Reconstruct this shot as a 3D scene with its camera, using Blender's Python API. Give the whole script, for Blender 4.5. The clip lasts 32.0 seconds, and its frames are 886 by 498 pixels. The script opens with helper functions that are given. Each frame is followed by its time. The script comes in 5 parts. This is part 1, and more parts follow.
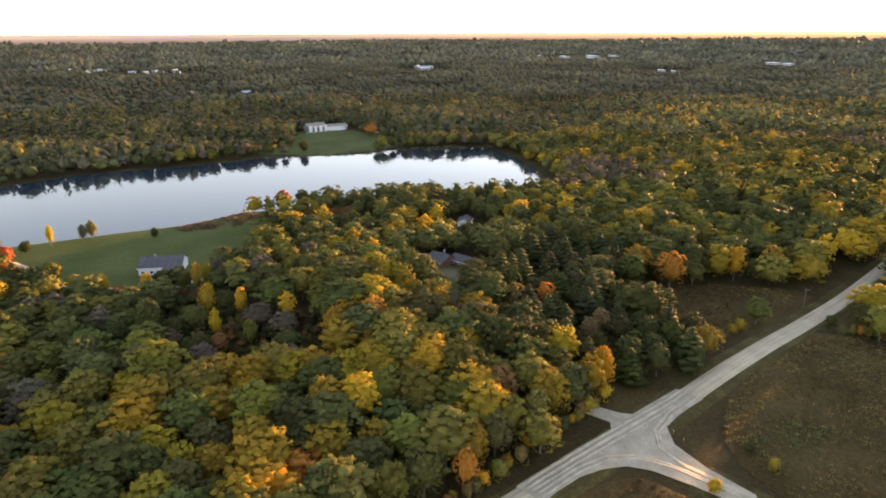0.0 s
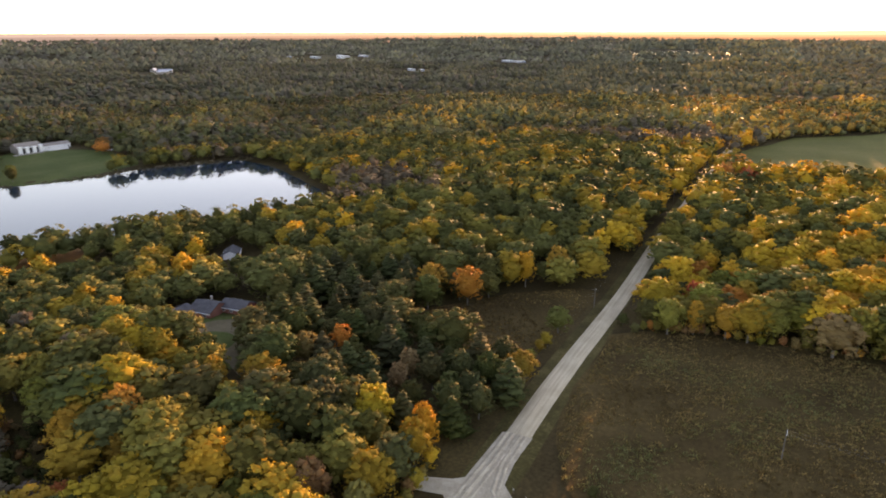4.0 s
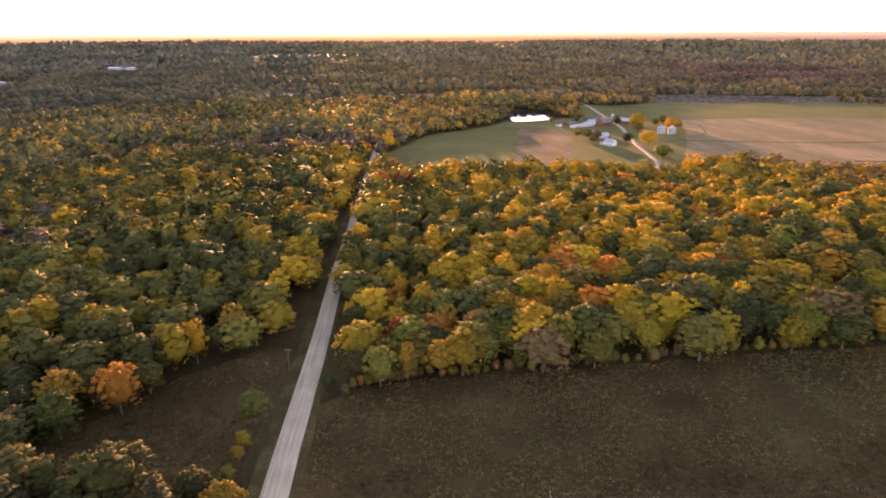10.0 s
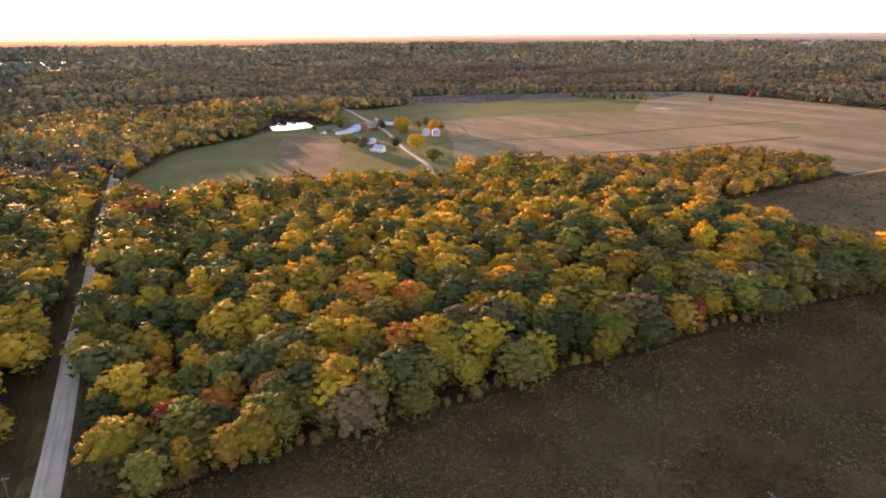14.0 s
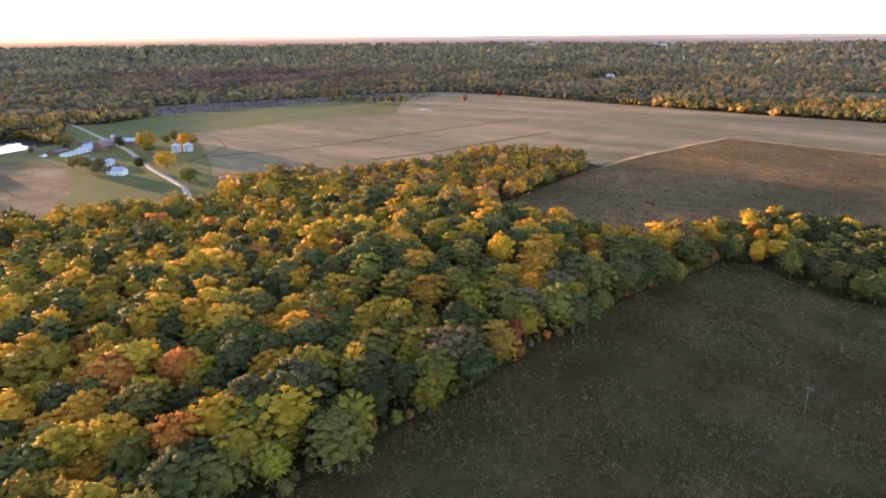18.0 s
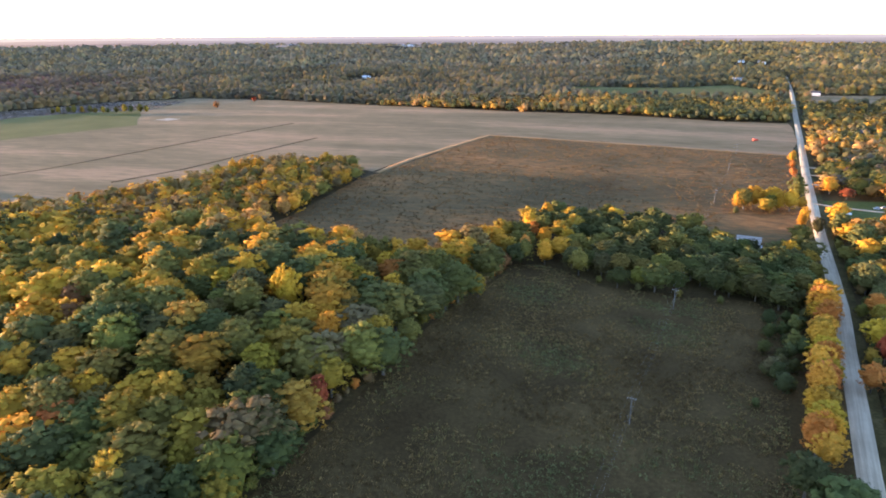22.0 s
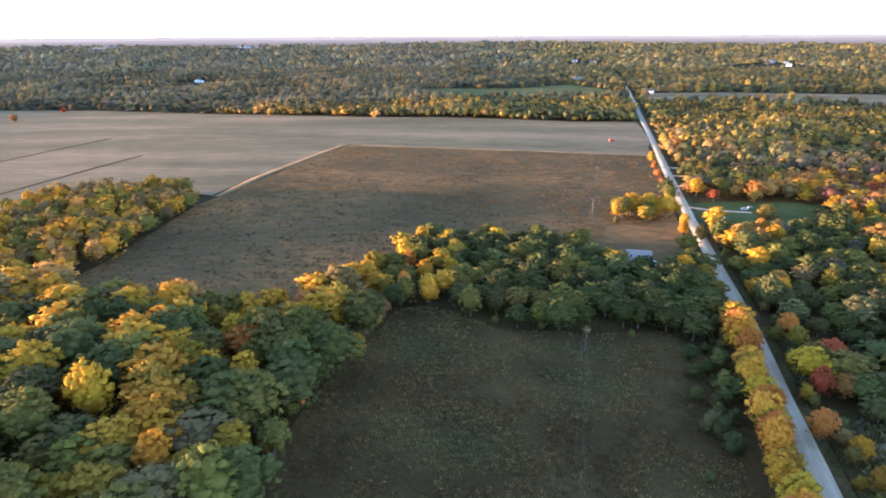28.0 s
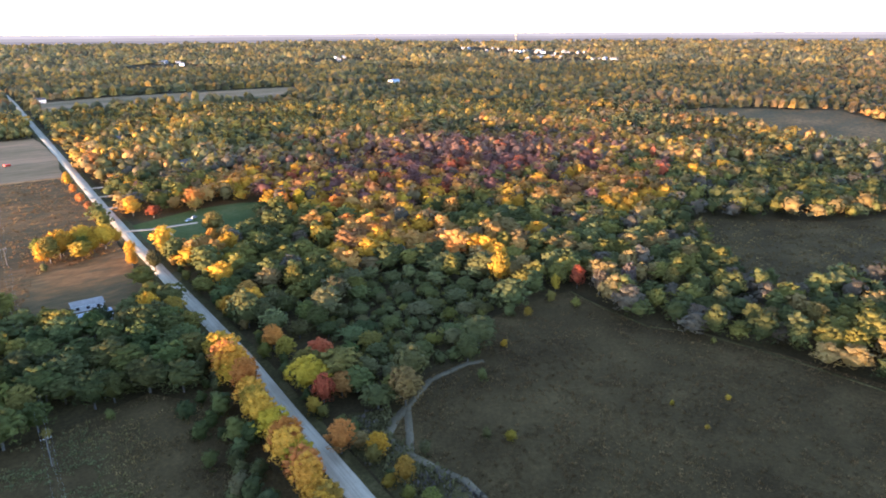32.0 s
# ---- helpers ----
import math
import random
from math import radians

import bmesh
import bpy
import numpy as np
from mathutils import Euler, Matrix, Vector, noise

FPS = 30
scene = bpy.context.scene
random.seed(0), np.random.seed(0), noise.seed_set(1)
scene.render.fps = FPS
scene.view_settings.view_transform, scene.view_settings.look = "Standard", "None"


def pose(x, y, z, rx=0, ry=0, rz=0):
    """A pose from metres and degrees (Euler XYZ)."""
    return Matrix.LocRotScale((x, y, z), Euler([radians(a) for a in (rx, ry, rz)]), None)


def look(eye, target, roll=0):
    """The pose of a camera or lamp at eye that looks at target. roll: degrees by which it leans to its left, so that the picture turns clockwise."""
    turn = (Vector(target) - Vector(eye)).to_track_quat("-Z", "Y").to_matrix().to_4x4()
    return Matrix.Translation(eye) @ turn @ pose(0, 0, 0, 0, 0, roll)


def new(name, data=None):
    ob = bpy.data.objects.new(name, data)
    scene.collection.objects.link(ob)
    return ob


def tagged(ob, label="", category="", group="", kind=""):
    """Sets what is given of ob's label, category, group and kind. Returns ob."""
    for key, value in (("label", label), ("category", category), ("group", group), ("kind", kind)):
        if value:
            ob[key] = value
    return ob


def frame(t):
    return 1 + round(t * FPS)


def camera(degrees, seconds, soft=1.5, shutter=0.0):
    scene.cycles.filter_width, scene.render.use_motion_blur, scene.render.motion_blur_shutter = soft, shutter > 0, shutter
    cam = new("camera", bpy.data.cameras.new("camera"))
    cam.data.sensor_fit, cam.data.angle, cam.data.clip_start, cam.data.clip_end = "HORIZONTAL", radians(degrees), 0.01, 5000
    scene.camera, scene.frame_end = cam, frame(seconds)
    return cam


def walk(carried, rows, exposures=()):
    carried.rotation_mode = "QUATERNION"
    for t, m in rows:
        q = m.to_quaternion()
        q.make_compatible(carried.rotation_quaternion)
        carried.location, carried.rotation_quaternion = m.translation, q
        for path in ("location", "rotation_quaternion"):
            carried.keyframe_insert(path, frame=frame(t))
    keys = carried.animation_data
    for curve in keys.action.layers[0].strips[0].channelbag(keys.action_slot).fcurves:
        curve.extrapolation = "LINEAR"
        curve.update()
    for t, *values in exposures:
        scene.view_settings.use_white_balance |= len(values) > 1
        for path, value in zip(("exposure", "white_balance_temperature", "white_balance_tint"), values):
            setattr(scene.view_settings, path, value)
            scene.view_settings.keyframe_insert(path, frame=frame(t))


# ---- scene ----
cam = camera(68.8, 32.0, soft=1.85)
PATH = [
    (0, (151.548, 94.156, 117.51), (150.148, 92.877, 116.873), -0.3),
    (1, (144.48, 85.929, 117.718), (142.968, 84.786, 117.079), -0.2),
    (2, (136.817, 78.795, 117.802), (135.206, 77.797, 117.163), -0.2),
    (3, (128.564, 72.065, 117.797), (126.868, 71.218, 117.157), -0.2),
    (3.5, (124.026, 69.252, 117.881), (122.294, 68.483, 117.241), -0.2),
    (5.5, (106.717, 59.377, 118.755), (104.873, 58.941, 118.114), -0.2),
    (6, (102.154, 57.52, 118.859), (100.293, 57.169, 118.218), -0.2),
    (7, (92.495, 54.558, 118.964), (90.609, 54.378, 118.322), -0.3),
    (8, (83.107, 52.176, 119.029), (81.213, 52.17, 118.389), -0.2),
    (9, (74.074, 50.818, 119.534), (72.186, 50.985, 118.895), -0.2),
    (10, (64.83, 50.543, 119.799), (62.964, 50.878, 119.161), -0.3),
    (11, (54.304, 51.167, 119.758), (52.477, 51.67, 119.12), -0.3),
    (12, (43.903, 53.067, 119.253), (42.127, 53.733, 118.619), -0.4),
    (13, (34.155, 55.255, 119.423), (32.447, 56.081, 118.79), -0.4),
    (14, (24.345, 58.011, 119.694), (22.721, 58.992, 119.061), -0.4),
    (14.5, (19.469, 59.969, 119.738), (17.892, 61.022, 119.105), -0.4),
    (16.5, (0.718, 70.074, 119.125), (-0.642, 71.398, 118.494), -0.4),
    (17, (-3.979, 72.929, 118.752), (-5.277, 74.314, 118.122), -0.3),
    (18, (-11.308, 78.648, 119.743), (-12.474, 80.145, 119.112), -0.4),
    (19, (-18.66, 84.552, 119.735), (-19.683, 86.15, 119.104), -0.3),
    (20, (-24.46, 91.118, 119.62), (-25.335, 92.802, 118.988), -0.3),
    (21, (-30.255, 99.479, 119.292), (-30.973, 101.235, 118.661), -0.4),
    (22, (-35.007, 108.493, 118.74), (-35.561, 110.309, 118.109), -0.3),
    (22.5, (-37.082, 112.335, 118.706), (-37.578, 114.167, 118.075), -0.3),
    (23, (-39.087, 116.357, 118.807), (-39.437, 118.223, 118.177), -0.2),
    (24, (-42.549, 125.607, 118.677), (-42.872, 127.477, 118.046), -0.3),
    (25, (-46.072, 134.82, 118.544), (-46.36, 136.696, 117.914), -0.3),
    (25.5, (-47.375, 139.749, 118.339), (-47.666, 141.625, 117.709), -0.3),
    (27.5, (-53.249, 158.199, 118.279), (-53.527, 160.076, 117.649), -0.3),
    (28, (-54.144, 162.919, 118.269), (-54.262, 164.813, 117.639), -0.3),
    (28.5, (-54.578, 167.518, 118.464), (-54.475, 169.413, 117.833), -0.4),
    (29, (-54.495, 172.388, 118.448), (-54.194, 174.261, 117.815), -0.4),
    (30, (-53.135, 182.157, 118.521), (-52.452, 183.927, 117.887), -0.4),
    (31, (-49.797, 191.437, 118.74), (-48.761, 193.025, 118.105), -0.4),
    (32, (-45.232, 199.308, 119.337), (-43.89, 200.646, 118.699), -0.3),
]
EXPOSURES = [(0.0, 3.46, 10700, 33), (4.0, 3.33, 10700, 38), (8.0, 3.4, 10500, 47), (10.0, 3.4, 10200, 54), (14.0, 3.3, 9000, 47), (20.0, 3.45, 6900, 30), (32.0, 3.62, 6250, 26)]
walk(cam, [(t, look(eye, target, roll)) for t, eye, target, roll in PATH], EXPOSURES)

# ---- light: a sun just over the western horizon and a clear evening sky ----
SUN_AZ, SUN_EL = -89.0, 3.0          # degrees clockwise from +y, degrees over the horizon
world = bpy.data.worlds.new("evening_sky")
scene.world = world
world.use_nodes = True
wn, wl = world.node_tree.nodes, world.node_tree.links
wn.clear()
sky = wn.new("ShaderNodeTexSky")
sky.sky_type, sky.sun_disc = "NISHITA", False
sky.sun_elevation, sky.sun_rotation = radians(SUN_EL), radians(SUN_AZ)
sky.air_density, sky.dust_density, sky.ozone_density, sky.altitude = 0.65, 0.15, 1.4, 300
bg = wn.new("ShaderNodeBackground")
bg.inputs["Strength"].default_value = 0.15
wout = wn.new("ShaderNodeOutputWorld")
wl.new(sky.outputs[0], bg.inputs["Color"])
wl.new(bg.outputs[0], wout.inputs["Surface"])
sun_data = bpy.data.lights.new("sun", "SUN")
sun_data.energy, sun_data.angle, sun_data.color = 2.1, radians(0.6), (1.0, 0.70, 0.40)
sun = new("sun", sun_data)
sa, se = radians(SUN_AZ), radians(SUN_EL)
sun_dir = Vector((math.sin(sa) * math.cos(se), math.cos(sa) * math.cos(se), math.sin(se)))
sun.matrix_world = look(sun_dir * 900, (0, 0, 0))


# ---- materials ----
def material(name):
    m = bpy.data.materials.new(name)
    m.use_nodes = True
    n, l = m.node_tree.nodes, m.node_tree.links
    return m, n, l, n["Principled BSDF"]


def rgba(c):
    return (c[0], c[1], c[2], 1.0)


def ramp_node(n, stops):
    r = n.new("ShaderNodeValToRGB")
    while len(r.color_ramp.elements) < len(stops):
        r.color_ramp.elements.new(0.5)
    for e, (p, c) in zip(r.color_ramp.elements, stops):
        e.position, e.color = p, rgba(c)
    return r


def mottled(name, stops, scale, fine, rough=0.9, bump=0.4, bump_dist=0.2, stretch=(1, 1, 1), patch=None, metal=0.0, spec=0.3):
    """Colours by a large and a fine noise, in metres of the object, with a fine bump."""
    m, n, l, b = material(name)
    co = n.new("ShaderNodeTexCoord")
    mp = n.new("ShaderNodeMapping")
    mp.inputs["Scale"].default_value = stretch
    l.new(co.outputs["Object"], mp.inputs[0])
    big, small = n.new("ShaderNodeTexNoise"), n.new("ShaderNodeTexNoise")
    big.inputs["Scale"].default_value, big.inputs["Detail"].default_value = scale, 5
    small.inputs["Scale"].default_value, small.inputs["Detail"].default_value = fine, 6
    small.inputs["Roughness"].default_value = 0.7
    l.new(mp.outputs[0], big.inputs["Vector"])
    l.new(mp.outputs[0], small.inputs["Vector"])
    mix = n.new("ShaderNodeMath")
    mix.operation = "MULTIPLY_ADD"
    mix.inputs[1].default_value = 0.5
    half = n.new("ShaderNodeMath")
    half.operation = "MULTIPLY"
    half.inputs[1].default_value = 0.5
    l.new(small.outputs["Fac"], half.inputs[0])
    l.new(big.outputs["Fac"], mix.inputs[0])
    l.new(half.outputs[0], mix.inputs[2])
    r = ramp_node(n, stops)
    l.new(mix.outputs[0], r.inputs[0])
    l.new(r.outputs[0], b.inputs["Base Color"])
    bp = n.new("ShaderNodeBump")
    bp.inputs["Strength"].default_value, bp.inputs["Distance"].default_value = bump, bump_dist
    l.new(small.outputs["Fac"], bp.inputs["Height"])
    l.new(bp.outputs[0], b.inputs["Normal"])
    b.inputs["Roughness"].default_value, b.inputs["Metallic"].default_value = rough, metal
    b.inputs["Specular IOR Level"].default_value = spec
    return m


def leaf_material(name, source):
    """Leaves: colour of the tree, varied from clump to clump, letting some light through."""
    m, n, l, b = material(name)
    if source == "object":
        src = n.new("ShaderNodeObjectInfo")
        col = src.outputs["Color"]
    else:
        src = n.new("ShaderNodeAttribute")
        src.attribute_name = "leaf_colour"
        col = src.outputs["Color"]
    geo = n.new("ShaderNodeNewGeometry")
    noise_tex = n.new("ShaderNodeTexNoise")
    noise_tex.inputs["Scale"].default_value, noise_tex.inputs["Detail"].default_value = (0.9, 4) if source == "object" else (0.45, 5)
    co = n.new("ShaderNodeTexCoord")
    l.new(co.outputs["Object"], noise_tex.inputs["Vector"])
    hsv = n.new("ShaderNodeHueSaturation")
    hue, val = n.new("ShaderNodeMapRange"), n.new("ShaderNodeMapRange")
    hue.inputs["To Min"].default_value, hue.inputs["To Max"].default_value = 0.485, 0.515
    val.inputs["To Min"].default_value, val.inputs["To Max"].default_value = 0.7, 1.34
    l.new(noise_tex.outputs["Fac"], hue.inputs["Value"])
    dap = n.new("ShaderNodeTexNoise")
    dap.inputs["Scale"].default_value, dap.inputs["Detail"].default_value, dap.inputs["Roughness"].default_value = (1.6 if source == "attribute" else 26.0), 3, 0.7
    l.new(co.outputs["Object"], dap.inputs["Vector"])
    both = n.new("ShaderNodeMath")
    both.operation = "MULTIPLY_ADD"
    both.inputs[1].default_value = 1.5
    shift = n.new("ShaderNodeMath")
    shift.operation = "MULTIPLY_ADD"
    shift.inputs[1].default_value, shift.inputs[2].default_value = 0.45, -0.47
    l.new(geo.outputs["Random Per Island"], shift.inputs[0])
    l.new(dap.outputs["Fac"], both.inputs[0])
    l.new(shift.outputs[0], both.inputs[2])
    l.new(both.outputs[0], val.inputs["Value"])
    l.new(hue.outputs[0], hsv.inputs["Hue"])
    l.new(val.outputs[0], hsv.inputs["Value"])
    l.new(col, hsv.inputs["Color"])
    l.new(hsv.outputs[0], b.inputs["Base Color"])
    b.inputs["Roughness"].default_value = 0.75
    b.inputs["Specular IOR Level"].default_value = 0.04
    bp = n.new("ShaderNodeBump")
    bp.inputs["Strength"].default_value, bp.inputs["Distance"].default_value = 0.8, 0.5
    l.new(noise_tex.outputs["Fac"], bp.inputs["Height"])
    l.new(bp.outputs[0], b.inputs["Normal"])
    tr = n.new("ShaderNodeBsdfTranslucent")
    l.new(hsv.outputs[0], tr.inputs["Color"])
    ms = n.new("ShaderNodeMixShader")
    ms.inputs[0].default_value = 0.28
    l.new(b.outputs[0], ms.inputs[1])
    l.new(tr.outputs[0], ms.inputs[2])
    l.new(ms.outputs[0], n["Material Output"].inputs["Surface"])
    return m


M = {
    "litter": mottled("forest_floor", [(0.4, (0.034, 0.023, 0.010)), (0.52, (0.058, 0.040, 0.017)), (0.62, (0.09, 0.062, 0.024))], 0.03, 0.8, spec=0.05),
    "meadow": mottled("dry_meadow", [(0.36, (0.041, 0.0255, 0.0112)), (0.46, (0.064, 0.042, 0.018)), (0.54, (0.083, 0.055, 0.023)), (0.64, (0.124, 0.081, 0.034))], 0.035, 0.8, bump=1.0, bump_dist=0.6, spec=0.02),
    "meadow_red": mottled("russet_meadow", [(0.36, (0.082, 0.056, 0.028)), (0.45, (0.115, 0.078, 0.037)), (0.52, (0.155, 0.094, 0.042)), (0.57, (0.23, 0.115, 0.046)), (0.64, (0.31, 0.155, 0.066))], 0.011, 0.16, stretch=(0.55, 1.3, 1), bump=1.0, bump_dist=0.8, spec=0.02),
    "sandtrack": mottled("sandy_track", [(0.36, (0.22, 0.135, 0.066)), (0.5, (0.30, 0.18, 0.09)), (0.64, (0.36, 0.225, 0.12))], 0.05, 0.6, spec=0.02),
    "paddock": mottled("trampled_paddock", [(0.4, (0.10, 0.066, 0.032)), (0.5, (0.15, 0.098, 0.052)), (0.6, (0.21, 0.145, 0.085))], 0.03, 0.3, spec=0.03),
    "crop": mottled("stubble_field", [(0.36, (0.135, 0.102, 0.056)), (0.46, (0.190, 0.140, 0.076)), (0.53, (0.24, 0.165, 0.092)), (0.60, (0.33, 0.21, 0.12))], 0.012, 0.12, stretch=(0.3, 1.5, 1), spec=0.02),
    "lawn": mottled("mown_lawn", [(0.36, (0.046, 0.062, 0.019)), (0.5, (0.066, 0.086, 0.027)), (0.64, (0.10, 0.108, 0.042))], 0.03, 0.5, spec=0.03),
    "grass": mottled("short_grass", [(0.3, (0.075, 0.075, 0.024)), (0.5, (0.115, 0.112, 0.036)), (0.7, (0.18, 0.145, 0.06))], 0.02, 0.5, spec=0.03),
    "verge": mottled("verge_grass", [(0.38, (0.040, 0.031, 0.012)), (0.52, (0.072, 0.058, 0.021)), (0.64, (0.135, 0.10, 0.042))], 0.08, 0.9, spec=0.05),
    "gravel": mottled("pale_gravel", [(0.36, (0.265, 0.222, 0.165)), (0.5, (0.365, 0.308, 0.23)), (0.64, (0.46, 0.392, 0.298))], 0.22, 1.4, bump=0.3, bump_dist=0.05, spec=0.1),
    "wheel": mottled("packed_gravel", [(0.38, (0.32, 0.268, 0.198)), (0.5, (0.42, 0.352, 0.26)), (0.62, (0.50, 0.425, 0.32))], 0.35, 1.6, bump=0.3, bump_dist=0.05, spec=0.1),
    "brush": mottled("dead_brush", [(0.3, (0.070, 0.053, 0.042)), (0.5, (0.115, 0.09, 0.072)), (0.7, (0.18, 0.145, 0.12))], 0.02, 0.3, bump=0.9, bump_dist=0.6, spec=0.03),
    "track": mottled("trodden_earth", [(0.3, (0.10, 0.078, 0.045)), (0.6, (0.17, 0.135, 0.085))], 0.1, 1.5, spec=0.05),
    "bark": mottled("grey_bark", [(0.3, (0.06, 0.05, 0.04)), (0.6, (0.15, 0.13, 0.11))], 0.5, 4.0, stretch=(1, 1, 0.2)),
    "pole": mottled("weathered_pole_wood", [(0.3, (0.10, 0.085, 0.07)), (0.6, (0.18, 0.155, 0.13))], 0.8, 6.0, stretch=(1, 1, 0.15)),
    "white": mottled("white_siding", [(0.3, (0.62, 0.62, 0.60)), (0.6, (0.78, 0.78, 0.76))], 0.3, 4.0, rough=0.6, bump=0.1),
    "brickred": mottled("dull_red_boards", [(0.3, (0.20, 0.07, 0.05)), (0.6, (0.30, 0.11, 0.08))], 0.4, 5.0, rough=0.8),
    "stone": mottled("grey_stone_wall", [(0.3, (0.20, 0.175, 0.15)), (0.6, (0.33, 0.29, 0.25))], 0.5, 3.0),
    "shingle": mottled("dark_shingles", [(0.3, (0.05, 0.048, 0.05)), (0.6, (0.11, 0.105, 0.11))], 0.5, 5.0),
    "tan": mottled("tan_shingles", [(0.3, (0.17, 0.14, 0.12)), (0.6, (0.27, 0.23, 0.20))], 0.4, 4.0),
    "metal": mottled("pale_metal_roof", [(0.3, (0.30, 0.32, 0.35)), (0.6, (0.42, 0.44, 0.48))], 0.2, 3.0, rough=0.45, metal=0.3, bump=0.1),
    "dark": mottled("dark_opening", [(0.3, (0.012, 0.012, 0.014)), (0.6, (0.03, 0.03, 0.034))], 1.0, 4.0, rough=0.3),
    "wire": mottled("grey_wire", [(0.3, (0.24, 0.24, 0.23)), (0.6, (0.34, 0.34, 0.33))], 1.0, 4.0, rough=0.5, metal=0.3),
    "signred": mottled("red_board", [(0.3, (0.55, 0.07, 0.04)), (0.6, (0.68, 0.10, 0.06))], 1.0, 4.0, rough=0.5),
}
LEAF_OB = leaf_material("leaves", "object")
LEAF_STUFF = leaf_material("woodland_leaves", "attribute")


def water_material():
    m, n, l, b = material("still_water")
    b.inputs["Base Color"].default_value = (0.014, 0.03, 0.045, 1)
    b.inputs["Roughness"].default_value = 0.06
    b.inputs["IOR"].default_value = 1.33
    b.inputs["Specular IOR Level"].default_value = 0.38
    t = n.new("ShaderNodeTexNoise")
    t.inputs["Scale"].default_value, t.inputs["Detail"].default_value = 0.35, 3
    co = n.new("ShaderNodeTexCoord")
    l.new(co.outputs["Object"], t.inputs["Vector"])
    bp = n.new("ShaderNodeBump")
    bp.inputs["Strength"].default_value, bp.inputs["Distance"].default_value = 0.14, 0.1
    l.new(t.outputs["Fac"], bp.inputs["Height"])
    l.new(bp.outputs[0], b.inputs["Normal"])
    return m


M["water"] = water_material()


def road_material():
    """Gravel with lengthwise wheel tracks, in metres across (u) and along (v) the road."""
    m = mottled("road_gravel", [(0.3, (0.36, 0.292, 0.203)), (0.52, (0.46, 0.382, 0.272)), (0.75, (0.56, 0.47, 0.345))], 0.12, 2.5, bump=0.3, bump_dist=0.05, spec=0.1)
    n, l = m.node_tree.nodes, m.node_tree.links
    uv = n.new("ShaderNodeUVMap")
    mp = n.new("ShaderNodeMapping")
    mp.inputs["Scale"].default_value = (1.0, 0.03, 1.0)
    l.new(uv.outputs[0], mp.inputs[0])
    t = n.new("ShaderNodeTexNoise")
    t.inputs["Scale"].default_value, t.inputs["Detail"].default_value = 1.1, 3
    l.new(mp.outputs[0], t.inputs["Vector"])
    r = ramp_node(n, [(0.32, (0.78, 0.77, 0.75)), (0.5, (1.0, 1.0, 1.0)), (0.66, (1.18, 1.18, 1.18))])
    l.new(t.outputs["Fac"], r.inputs[0])
    b = n["Principled BSDF"]
    old = b.inputs["Base Color"].links[0].from_socket
    mix = n.new("ShaderNodeMix")
    mix.data_type, mix.blend_type = "RGBA", "MULTIPLY"
    mix.inputs[0].default_value = 0.8
    l.new(old, mix.inputs[6])
    l.new(r.outputs[0], mix.inputs[7])
    l.new(mix.outputs[2], b.inputs["Base Color"])
    return m


M["road"] = road_material()

# ---- plan ----
LAKE = [(190, -470), (150, -560), (14, -521), (-43, -522), (-73, -512), (-116, -492), (-164, -476), (-197, -470), (-242, -440), (-287, -410), (-318, -404), (-366, -362), (-394, -344),
        (-374, -290), (-346, -250), (-296, -182), (-272, -168), (-240, -176), (-190, -225), (-130, -268), (-77, -294), (-32, -296), (7, -312), (39, -323), (100, -345), (160, -390)]
POND = [(-816, 306), (-870, 318), (-930, 340), (-933, 377), (-878, 398), (-832, 384), (-816, 340)]
BUMPS = [(-185, 300, 12, 75), (-5, -112, 9, 58), (-185, 35, -7, 60), (-220, 780, 9, 330), (200, 1450, 12, 500)]
WATER_Z = -0.5
# lakes far off: centre, half-lengths, turn in degrees, level
FAR_LAKES = [(-2900, -40, 270, 300, 88, 25.0), (-2000, -2480, 90, 250, 142, 43.0), (-3000, -680, 80, 260, 104, 36.0), (-3300, 940, 140, 260, 76, 46.0), (-3300, 1790, 80, 240, 63, 60.0)]


def inside(poly, x, y):
    """Which of the points x, y (arrays) lie in the polygon."""
    x, y = np.asarray(x, float), np.asarray(y, float)
    odd = np.zeros(x.shape, bool)
    for (ax, ay), (bx, by) in zip(poly, poly[1:] + poly[:1]):
        if ay != by:
            odd ^= ((ay > y) != (by > y)) & (x < (bx - ax) * (y - ay) / (by - ay) + ax)
    return odd


def far_from(line, x, y, closed=False):
    """Distance of points from a polyline."""
    x, y = np.asarray(x, float), np.asarray(y, float)
    best = np.full(x.shape, 1e9)
    for (ax, ay), (bx, by) in zip(line, line[1:] + (line[:1] if closed else [])):
        dx, dy = bx - ax, by - ay
        s = np.clip(((x - ax) * dx + (y - ay) * dy) / (dx * dx + dy * dy), 0, 1)
        best = np.minimum(best, np.hypot(x - ax - s * dx, y - ay - s * dy))
    return best


